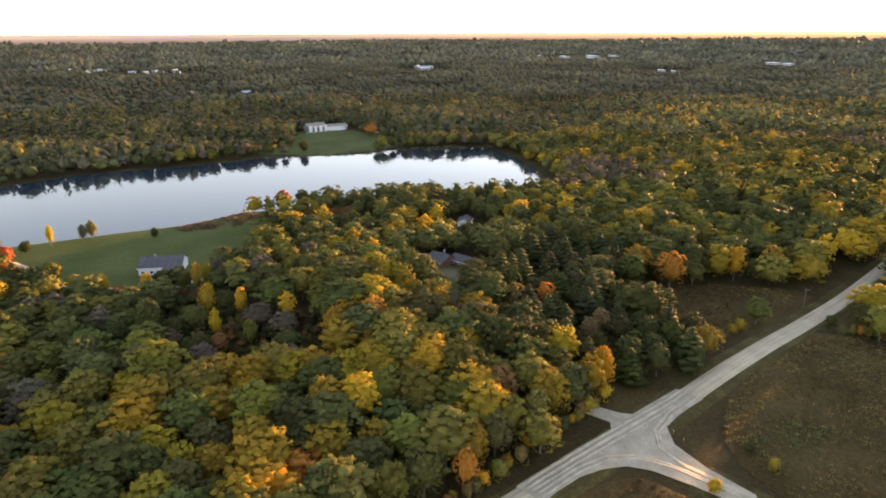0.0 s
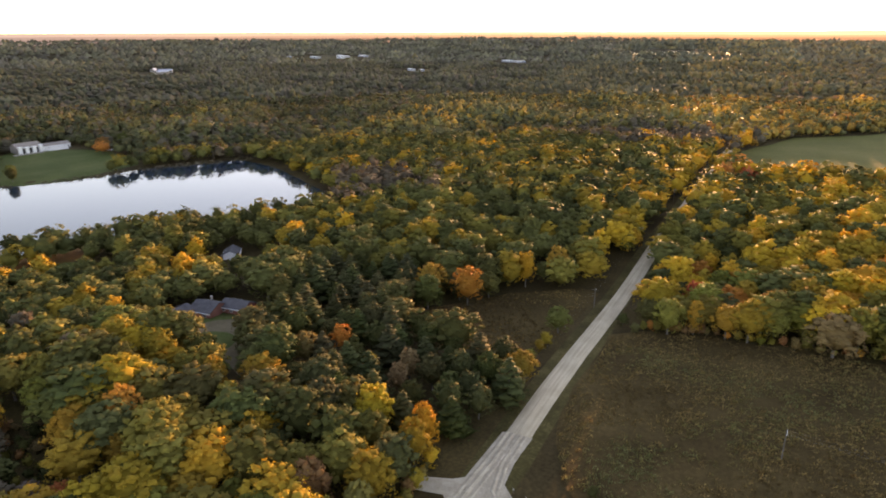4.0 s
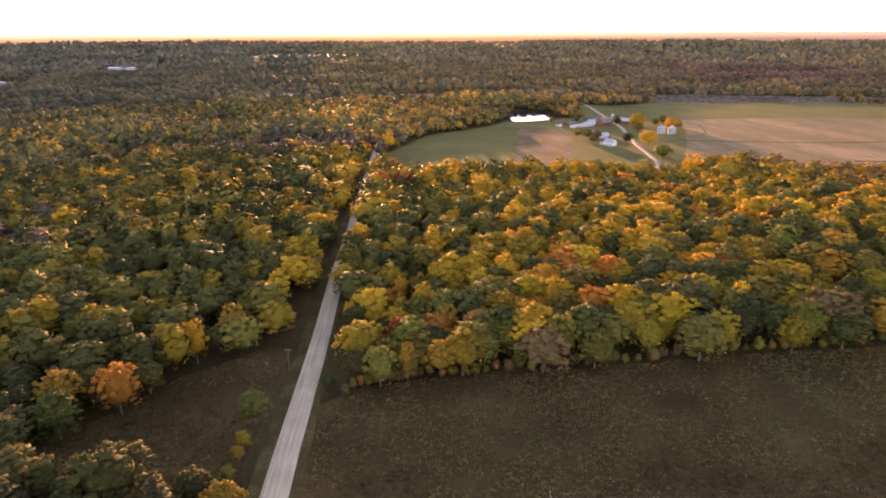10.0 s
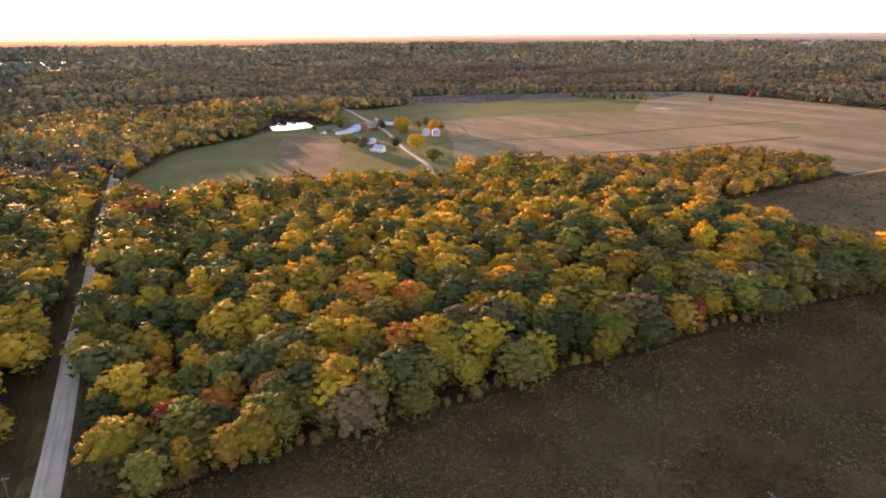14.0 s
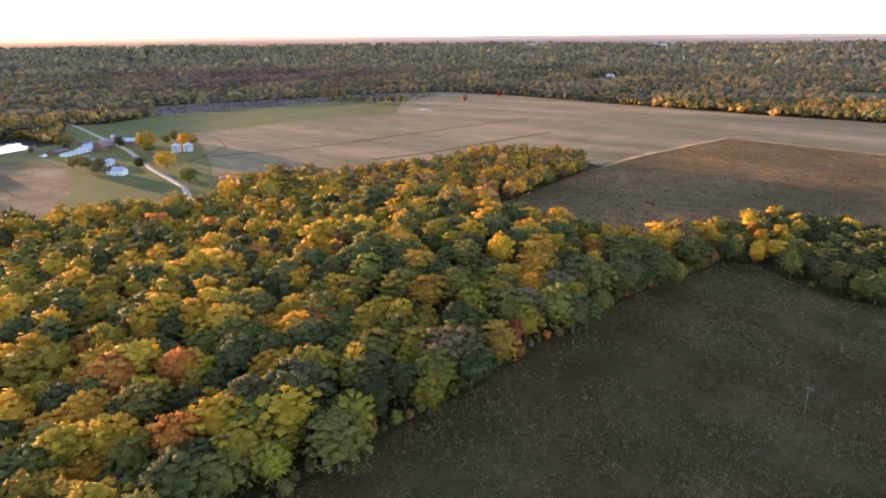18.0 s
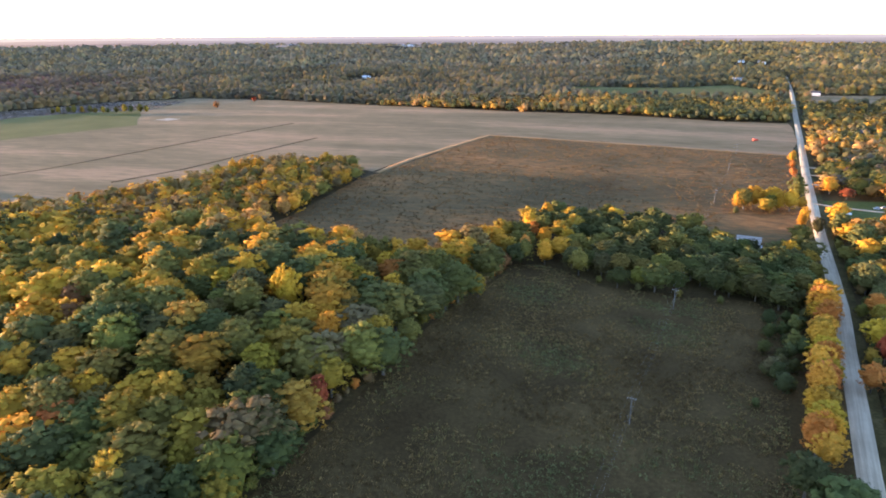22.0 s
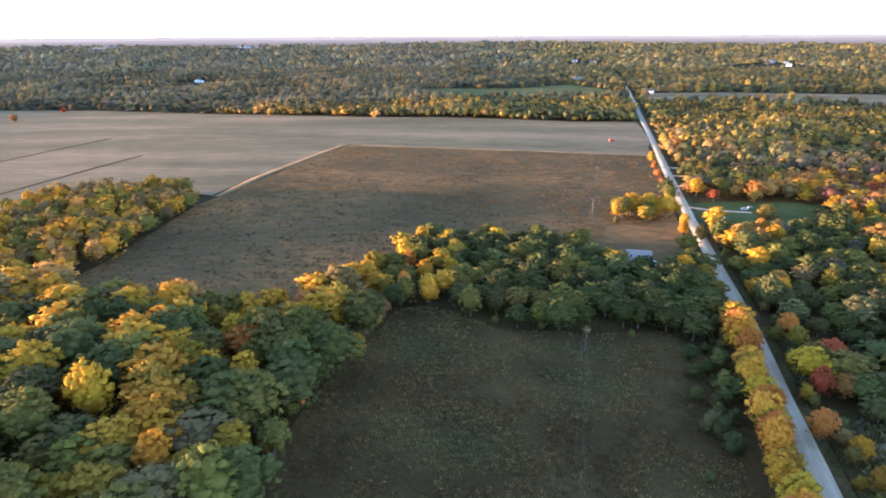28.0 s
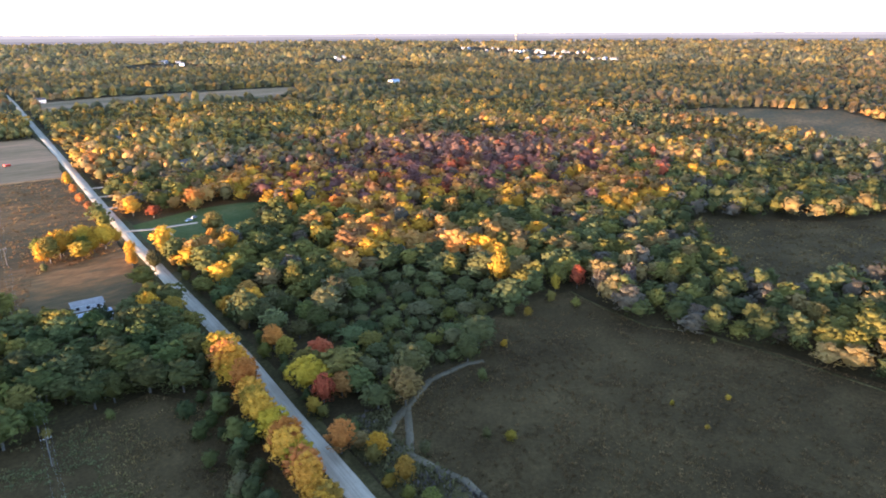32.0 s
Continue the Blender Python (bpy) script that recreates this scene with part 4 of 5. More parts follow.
for x, y, tall, hue in SHRUBS:
    tree(x, y, tall, hue, "bush", 1.0, "shrubs", "at the edge of a meadow")
for k in range(26):
    s = min(1, (k + rng.uniform(-0.25, 0.25)) / 25)
    px, py = 21.5 + 27 * s + rng.uniform(-2.5, 1.0), 284 + 122 * s
    tree(px, py, rng.uniform(10, 16.5), ["amber", "orange", "amber", "yellow", "amber", "gold", "lime", "amber", "amber", "orange", "yellow"][k % 11], "broad", rng.uniform(1.05, 1.45), "roadside maples", "in a row by the gravel road")
    placed.append((px, py))
for k in range(46):
    py = 296 + 300 * (k + rng.uniform(-0.4, 0.4)) / 45
    px = float(np.interp(py, [q[1] for q in ROAD_N], [q[0] for q in ROAD_N])) + rng.uniform(6.5, 11)
    if not 545 < py < 596:
        tree(px, py, rng.uniform(3, 7), ["green", "olive", "lime", "deep", "olive", "tan", "green"][k % 7], "bush", 1.0, "shrubs", "on the verge of the gravel road")
for k in range(14):
    s = k / 13
    tree(-926 + 146 * s, 923 + 36 * s + rng.uniform(-4, 4), rng.uniform(11, 17), ["olive", "lime", "green"][k % 3], "broad", 1.0, "far hedgerow trees", "in a hedgerow between far fields")

SPINE = [(110, -40), (-50, 0), (-60, 60), (-95, 160), (-95, 270), (40, 350)]
gxs, gys = jittered(-620, 560, -640, 820, 11.0, 11)
keep = ~is_open(gxs, gys, -2.0)
for px, py in placed:
    keep &= np.hypot(gxs - px, gys - py) > 6.8
keep &= ~(inside(RAVINE, gxs, gys) & (np.sin(gxs * 12.9 + gys * 78.2) > 0.25))
EAST = (gxs > 62 + 0.16 * (gys - 420)) & (gys > 380)
reach = far_from(SPINE, gxs, gys)
span = reach.copy()
view = keep & (np.hypot(gxs, gys - 100) < 620)
CONIFERS = [(-30, 12), (-60, 20), (-86, 16), (-92, -30), (-112, -55), (-150, -42), (-165, -62), (-140, -95), (-100, -95), (-70, -85), (-45, -60), (-32, -25)]
conifer = inside(CONIFERS, gxs, gys)
reach = np.where(conifer, reach * 0.3, reach)
near_ids = np.where(view & (reach < 160))[0]
near_ids = near_ids[np.argsort(reach[near_ids])][:820]
near_set = set(near_ids.tolist())
U, V, W = rng.uniform(size=len(gxs)), rng.uniform(size=len(gxs)), rng.uniform(size=len(gxs))
for i in near_ids:
    if conifer[i] and U[i] < 0.72:
        tree(gxs[i], gys[i], 13 + 6 * W[i], "needle", "spruce", 1.8, place="in a dense plantation")
    elif conifer[i]:
        tree(gxs[i], gys[i], 12 + 5 * W[i], "deep" if V[i] < 0.8 else "brown", "broad", 1.15, place="among the spruces")
    else:
        tree(gxs[i], gys[i], size_for(gxs[i], gys[i], W[i]), hue_for(gxs[i], gys[i], U[i], V[i]), "broad", 1.2 + 0.7 * V[i])


def woodland(name, xs, ys, tall, wide, hues, protos, label, sink=0.09):
    """Many trees in one mesh: each a copy of one of the given crowns, with its own colour."""
    vs, fs, cs, ns, base = [], [], [], [], 0
    zs = height(xs, ys) - sink * np.asarray(tall)
    r = np.random.default_rng(len(xs))
    turn, which = r.uniform(0, 6.28, len(xs)), r.integers(len(protos), size=len(xs))
    for i in range(len(xs)):
        v, f, soft, shade = protos[which[i]]
        c, s = math.cos(turn[i]), math.sin(turn[i])
        if soft is not None:
            ns.append(np.column_stack([soft[:, 0] * c - soft[:, 1] * s, soft[:, 0] * s + soft[:, 1] * c, soft[:, 2]]))
        c, s = c * wide[i], s * wide[i]
        p = np.empty_like(v)
        p[:, 0] = v[:, 0] * c - v[:, 1] * s + xs[i]
        p[:, 1] = v[:, 0] * s + v[:, 1] * c + ys[i]
        p[:, 2] = v[:, 2] * tall[i] + zs[i]
        vs.append(p)
        fs.append((f, base))
        cs.append(hues[i][None] * shade[:, None])
        base += len(v)
    co = np.concatenate(vs).astype(np.float32)
    loops = np.concatenate([f[0] + b for f, b in fs]).astype(np.int32)
    sizes = np.concatenate([f[1] for f, _ in fs]).astype(np.int32)
    starts = np.r_[0, np.cumsum(sizes)[:-1]].astype(np.int32)
    me = bpy.data.meshes.new(name)
    me.vertices.add(len(co))
    me.vertices.foreach_set("co", co.ravel())
    me.loops.add(len(loops))
    me.loops.foreach_set("vertex_index", loops)
    me.polygons.add(len(starts))
    me.polygons.foreach_set("loop_start", starts)
    me.update(calc_edges=True)
    at = me.attributes.new("leaf_colour", "FLOAT_COLOR", "POINT")
    col = np.column_stack([np.concatenate(cs), np.ones(len(co))]).astype(np.float32)
    at.data.foreach_set("color", col.ravel())
    me.materials.append(LEAF_STUFF)
    if ns:
        soften(me, np.concatenate(ns))
    return tagged(new(name, me), label, "woodland", kind="stuff")


def proto(v, f, soft=None, shade=None):
    v = np.asarray(v, float)
    return v, (np.array([i for t in f for i in t]), np.array([len(t) for t in f])), soft, (np.ones(len(v)) if shade is None else shade)


def hue_array(xs, ys, seed):
    r = np.random.default_rng(seed)
    out = np.empty((len(xs), 3))
    for i in range(len(xs)):
        out[i] = np.array(HUES[hue_for(xs[i], ys[i], r.uniform(), r.uniform())]) * r.uniform(0.75, 1.25)
    return out


MID = [proto(*crown_arrays(np.random.default_rng(300 + k), "broad", 220, 0.048, 34, True, 0.85)) for k in range(8)]
LIGHT = [proto(*crown_arrays(np.random.default_rng(350 + k), "broad", 90, 0.088, 12, False, 0.6)) for k in range(8)]


def dome(r, sides, rings, top=1.0):
    """A small far crown: uneven rings and a top, with soft normals."""
    v, f = [], []
    for k, (z, rad) in enumerate(rings):
        for i in range(sides):
            a = (i + 0.5 * k) * 2 * math.pi / sides
            q = rad * r.uniform(0.7, 1.25)
            v.append((q * math.cos(a), q * math.sin(a), z * r.uniform(0.88, 1.1)))
    n = len(rings)
    v.append((r.uniform(-0.04, 0.04), r.uniform(-0.04, 0.04), top))
    for k in range(n - 1):
        for i in range(sides):
            j = (i + 1) % sides
            f.append((k * sides + i, k * sides + j, (k + 1) * sides + j))
            f.append((k * sides + i, (k + 1) * sides + j, (k + 1) * sides + i))
    for i in range(sides):
        f.append(((n - 1) * sides + i, (n - 1) * sides + (i + 1) % sides, n * sides))
    v = np.array(v)
    soft = (v - (0, 0, 0.1)) * (0.55, 0.55, 1.0)
    return v, f, soft / np.linalg.norm(soft, axis=1)[:, None]


def stand(r, count):
    """A stand of far crowns of uneven height and tone."""
    vs, fs, ns, sh, base = [], [], [], [], 0
    for k in range(count):
        v, f, soft = dome(r, 5, ((0.3, 0.19),), r.uniform(0.95, 1.08))
        a, d = r.uniform(0, 6.2832), 0.36 * math.sqrt(r.uniform())
        vs.append(v * (1, 1, r.uniform(0.7, 1.1)) + (d * math.cos(a), d * math.sin(a), 0))
        fs += [tuple(i + base for i in t) for t in f]
        ns.append(soft)
        sh.append(np.full(len(v), r.uniform(0.55, 1.5)))
        base += len(v)
    return np.concatenate(vs), fs, np.concatenate(ns), np.concatenate(sh)


DOMES = [proto(*crown_arrays(np.random.default_rng(400 + k), "broad", 20, 0.13, 6, False, 0.5)) for k in range(9)]
SMALL = [proto(*dome(np.random.default_rng(420 + k), 4, ((0.22, 0.20), (0.74, 0.17)))) for k in range(9)]
STANDS = [proto(*stand(np.random.default_rng(430 + k), 3)) for k in range(9)]

mid = np.array([i for i in np.where(view)[0] if i not in near_set])
mid_az = np.degrees(np.arctan2(gxs[mid], gys[mid] - 100))
mid = mid[~((mid_az > 85) & (mid_az < 150) & (np.hypot(gxs[mid], gys[mid] - 100) > 260))]
for name, ids, protos in (("woods", mid[span[mid] < 250], MID), ("woods_behind", mid[span[mid] >= 250], LIGHT)):
    tall = np.array([size_for(gxs[i], gys[i], W[i]) for i in ids])
    woodland(name, gxs[ids], gys[ids], tall, np.where(tall > 9.5, np.maximum(tall, 14), 1.35 * tall) * (1.2 + 0.65 * V[ids]) * np.where(EAST[ids], 1.08, 1.0), hue_array(gxs[ids], gys[ids], 5), protos, "dense mixed autumn woods, green, yellow and orange")

sx, sy = jittered(66, 190, 336, 438, 5.2, 31)
ok = inside(SHRUB_E, sx, sy) & ~is_open(sx, sy, 0.0)
sx, sy = sx[ok], sy[ok]
r = np.random.default_rng(32)
tall = r.uniform(2.5, 6.5, len(sx))
tint = np.array([HUES[("sage", "sage", "green", "olive")[int(k)]] for k in r.integers(4, size=len(sx))]) * r.uniform(0.75, 1.2, (len(sx), 1))
woodland("thicket", sx, sy, tall, tall * r.uniform(1.3, 1.9, len(sx)), tint, LIGHT, "dense green thicket of low shrubs beside the meadow", 0.25)


ux, uy = jittered(-10, 110, -190, -60, 4.6, 33)
ok = inside(RAVINE, ux, uy)
ux, uy = ux[ok], uy[ok]
r = np.random.default_rng(34)
tall = r.uniform(2.5, 7.0, len(ux))
tint = np.array([HUES[("deep", "brown", "green", "russet", "olive", "deep")[int(k)]] for k in r.integers(6, size=len(ux))]) * r.uniform(0.5, 0.95, (len(ux), 1))
woodland("undergrowth", ux, uy, tall, tall * r.uniform(1.2, 1.8, len(ux)), tint, LIGHT, "dark tangled undergrowth between thin trees", 0.25)


def far_ring(name, r0, r1, s, tall, seed, protos, label, wide, blend):
    xs, ys = jittered(-r1, r1, -r1 + 100, r1 + 100, s, seed)
    d = np.hypot(xs, ys - 100)
    az = np.degrees(np.arctan2(xs, ys - 100))
    ok = (d >= r0) & (d < r1) & ~((az > 85) & (az < 175))
    xs, ys = xs[ok], ys[ok]
    ok = ~is_open(xs, ys, 0.0)
    xs, ys = xs[ok], ys[ok]
    r = np.random.default_rng(seed)
    t = tall[0] + (tall[1] - tall[0]) * r.uniform(-0.3, 1.25, len(xs))
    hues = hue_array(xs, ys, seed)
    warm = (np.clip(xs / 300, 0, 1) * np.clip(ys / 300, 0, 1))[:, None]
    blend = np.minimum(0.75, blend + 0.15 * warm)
    # distance haze put into the leaf colours: a pale grey-brown share, larger in farther rings
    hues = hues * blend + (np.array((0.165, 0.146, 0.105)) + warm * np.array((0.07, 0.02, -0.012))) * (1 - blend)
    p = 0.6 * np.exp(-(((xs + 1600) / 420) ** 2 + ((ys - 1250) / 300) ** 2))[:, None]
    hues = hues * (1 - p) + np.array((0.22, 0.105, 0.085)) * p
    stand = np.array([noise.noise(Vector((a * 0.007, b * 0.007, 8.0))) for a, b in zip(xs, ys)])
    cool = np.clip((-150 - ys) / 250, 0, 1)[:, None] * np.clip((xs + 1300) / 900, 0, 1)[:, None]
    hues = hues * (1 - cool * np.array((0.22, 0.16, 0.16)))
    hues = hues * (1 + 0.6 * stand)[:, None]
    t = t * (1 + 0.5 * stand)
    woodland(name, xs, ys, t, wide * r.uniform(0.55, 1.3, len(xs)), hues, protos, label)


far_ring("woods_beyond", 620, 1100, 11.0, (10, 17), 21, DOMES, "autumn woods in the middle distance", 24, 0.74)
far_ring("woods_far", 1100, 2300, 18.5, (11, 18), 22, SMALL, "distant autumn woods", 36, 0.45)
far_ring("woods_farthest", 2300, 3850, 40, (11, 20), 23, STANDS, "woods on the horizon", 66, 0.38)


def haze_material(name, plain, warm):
    """Far country with the light of haze put in as emission, warmest under the sun."""
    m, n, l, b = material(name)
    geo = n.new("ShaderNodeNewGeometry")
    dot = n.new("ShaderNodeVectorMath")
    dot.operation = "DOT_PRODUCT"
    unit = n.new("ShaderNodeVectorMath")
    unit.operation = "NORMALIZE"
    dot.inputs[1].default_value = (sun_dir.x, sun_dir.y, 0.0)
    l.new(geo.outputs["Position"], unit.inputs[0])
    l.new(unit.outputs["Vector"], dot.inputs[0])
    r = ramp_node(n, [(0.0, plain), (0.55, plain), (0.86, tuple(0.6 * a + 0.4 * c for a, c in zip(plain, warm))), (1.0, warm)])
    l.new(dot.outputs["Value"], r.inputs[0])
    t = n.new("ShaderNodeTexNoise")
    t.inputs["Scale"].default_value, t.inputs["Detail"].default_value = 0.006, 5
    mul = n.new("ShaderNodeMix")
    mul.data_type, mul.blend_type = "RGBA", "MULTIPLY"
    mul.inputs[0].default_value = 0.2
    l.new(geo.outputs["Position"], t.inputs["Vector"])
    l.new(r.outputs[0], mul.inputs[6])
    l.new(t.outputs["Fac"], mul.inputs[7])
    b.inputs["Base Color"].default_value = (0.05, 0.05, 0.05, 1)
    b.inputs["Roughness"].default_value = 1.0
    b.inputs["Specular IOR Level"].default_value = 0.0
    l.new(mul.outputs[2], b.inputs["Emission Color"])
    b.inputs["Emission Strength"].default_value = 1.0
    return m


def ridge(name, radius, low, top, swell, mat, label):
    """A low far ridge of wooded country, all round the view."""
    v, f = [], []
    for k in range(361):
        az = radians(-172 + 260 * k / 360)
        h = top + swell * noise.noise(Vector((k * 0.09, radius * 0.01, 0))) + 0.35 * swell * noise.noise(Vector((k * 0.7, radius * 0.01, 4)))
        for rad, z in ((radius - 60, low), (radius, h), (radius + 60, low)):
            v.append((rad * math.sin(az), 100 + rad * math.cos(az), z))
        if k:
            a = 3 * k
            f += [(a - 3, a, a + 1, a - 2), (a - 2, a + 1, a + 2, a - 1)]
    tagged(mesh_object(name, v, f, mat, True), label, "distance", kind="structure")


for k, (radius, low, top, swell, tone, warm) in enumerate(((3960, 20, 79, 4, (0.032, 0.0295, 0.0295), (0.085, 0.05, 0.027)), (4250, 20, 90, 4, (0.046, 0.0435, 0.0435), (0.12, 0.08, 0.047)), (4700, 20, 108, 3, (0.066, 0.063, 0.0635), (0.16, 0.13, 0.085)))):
    ridge(f"backdrop_{k + 1}", radius, low, top, swell, haze_material(f"haze_glow_{k + 1}", tone, warm), "backdrop of wooded country on the horizon, haze glow put into its colour")


# ---- rough growth in the meadows ----
def tuft(r):
    """A clump of leaning dead stems and leaves."""
    v, f = [], []
    for k in range(4):
        a = k * 1.57 + r.uniform(-0.4, 0.4)
        c = np.array((0.45 * math.cos(a), 0.45 * math.sin(a), -0.1)) * r.uniform(0.3, 1.0)
        side = np.array((-math.sin(a + r.uniform(-1, 1)), math.cos(a + r.uniform(-1, 1)), 0)) * r.uniform(0.22, 0.42)
        tip = c * 1.9 + np.array((r.uniform(-0.2, 0.2), r.uniform(-0.2, 0.2), r.uniform(0.7, 1.2)))
        v += [c - side, c + side, tip]
        f.append((3 * k, 3 * k + 1, 3 * k + 2))
    return np.array(v), f


TUFTS = [proto(*tuft(np.random.default_rng(500 + k))) for k in range(8)]


def tufts(name, poly, count, size, palette, label, seed, inset=1.0):
    r = np.random.default_rng(seed)
    xs, ys = [p[0] for p in poly], [p[1] for p in poly]
    X0, Y0 = r.uniform(min(xs), max(xs), count * 4), r.uniform(min(ys), max(ys), count * 4)
    ok = inside(poly, X0, Y0) & (far_from(poly, X0, Y0, True) > inset) & (far_from(ROAD_W, X0, Y0) > 8) & (far_from(ROAD_N, X0, Y0) > 6)
    X0, Y0 = X0[ok], Y0[ok]
    clump = np.array([noise.noise(Vector((a * 0.09, b * 0.09, 9.0))) + 0.6 * noise.noise(Vector((a * 0.02, b * 0.02, 4.0))) for a, b in zip(X0, Y0)])
    pick = np.where(clump > r.uniform(-0.55, 0.35, len(X0)))[0][:count]
    X0, Y0, clump = X0[pick], Y0[pick], clump[pick]
    cols = np.array(palette)
    shade = np.array([noise.noise(Vector((a * 0.025, b * 0.025, 2.0))) for a, b in zip(X0, Y0)])
    which = np.clip(((shade + 0.6) / 1.2 * len(cols) + r.uniform(-1, 1, len(X0))).astype(int), 0, len(cols) - 1)
    w = r.uniform(*size, len(X0))
    woodland(name, X0, Y0, w * r.uniform(0.3, 0.6, len(X0)), w, cols[which] * r.uniform(0.75, 1.25, (len(X0), 1)), TUFTS, label, 0.0)


MEADOW = [(0.11, 0.071, 0.030), (0.16, 0.105, 0.043), (0.235, 0.155, 0.062), (0.175, 0.138, 0.053), (0.15, 0.146, 0.060)]
RUSSET = [(0.13, 0.08, 0.037), (0.17, 0.105, 0.047), (0.24, 0.125, 0.05), (0.15, 0.10, 0.045)]
tufts("meadow_weeds", FIELD_NW, 42000, (0.55, 1.5), MEADOW, "tussocks of dead weeds and green growth", 61)
tufts("meadow_weeds", FIELD_E, 20000, (0.55, 1.5), [(0.10, 0.062, 0.028), (0.14, 0.086, 0.038), (0.18, 0.112, 0.048)], "tussocks of dark brown weeds", 62)
tufts("meadow_weeds", CLEARING, 1500, (0.7, 1.8), MEADOW[:3], "brown weeds in the clearing", 63)
tufts("meadow_weeds", FIELD_N, 12000, (0.8, 2.0), RUSSET, "russet tussocks", 64)
tufts("meadow_weeds", FIELD_E2, 2000, (1.0, 2.4), MEADOW[:3], "dark weeds", 65)
tufts("dead_brush", STRIP_E, 500, (1.0, 3.0), [(0.10, 0.08, 0.06), (0.15, 0.12, 0.09), (0.14, 0.12, 0.05)], "grey dead brush by the road", 69, 0.3)
tufts("dead_brush", BRUSH, 3500, (2.0, 5.0), [(0.11, 0.085, 0.068), (0.17, 0.135, 0.11), (0.24, 0.195, 0.165), (0.12, 0.09, 0.055)], "grey dead brush", 66, 4)
tufts("reeds", [(-24, -298), (-24, -284), (-50, -270), (-74, -258), (-82, -280), (-76, -300)], 700, (1.2, 2.6), [(0.10, 0.065, 0.04), (0.15, 0.10, 0.06)], "brown reeds on the lake shore", 67, 0.5)
tufts("reeds", [(-200, -448), (-240, -410), (-330, -380), (-395, -330), (-405, -345), (-340, -395), (-240, -440), (-195, -480)], 1500, (1.5, 3.0), [(0.10, 0.08, 0.05), (0.16, 0.13, 0.09)], "pale reeds along the far shore", 68, 0.5)


# ---- buildings, poles and small things ----
def part(name, bm, mat, parent, label=""):
    me = bpy.data.meshes.new(name)
    bmesh.ops.recalc_face_normals(bm, faces=bm.faces)
    bm.to_mesh(me)
    bm.free()
    me.materials.append(mat)
    ob = new(name, me)
    ob.parent = parent
    return tagged(ob, label)


def box(bm, x, y, z, sx, sy, sz, turn=0.0, bevel=0.0):
    """A box standing on z."""
    m = Matrix.Translation((x, y, z + sz / 2)) @ Matrix.Rotation(radians(turn), 4, "Z") @ Matrix.Diagonal((sx, sy, sz, 1))
    made = bmesh.ops.create_cube(bm, size=1.0, matrix=m)["verts"]
    if bevel:
        bmesh.ops.bevel(bm, geom=list({e for v in made for e in v.link_edges}), offset=bevel, segments=1, affect="EDGES")


def prism(bm, profile, x0, x1):
    """A profile of (y, z) drawn out from x0 to x1."""
    a, b = [bm.verts.new((x0, y, z)) for y, z in profile], [bm.verts.new((x1, y, z)) for y, z in profile]
    bm.faces.new(a)
    bm.faces.new(b[::-1])
    n = len(profile)
    for i in range(n):
        j = (i + 1) % n
        bm.faces.new((a[j], a[i], b[i], b[j]))


def drum(bm, x, y, z, r0, r1, h, sides=20):
    m = Matrix.Translation((x, y, z + h / 2))
    bmesh.ops.create_cone(bm, cap_ends=True, segments=sides, radius1=r0, radius2=r1, depth=h, matrix=m)


def place(name, x, y, turn, label, category, group=""):
    ob = new(name)
    ob.empty_display_size = 1.0
    ob.matrix_basis = pose(x, y, float(height(x, y)) - 0.15, 0, 0, turn)
    return tagged(ob, label, category, group)


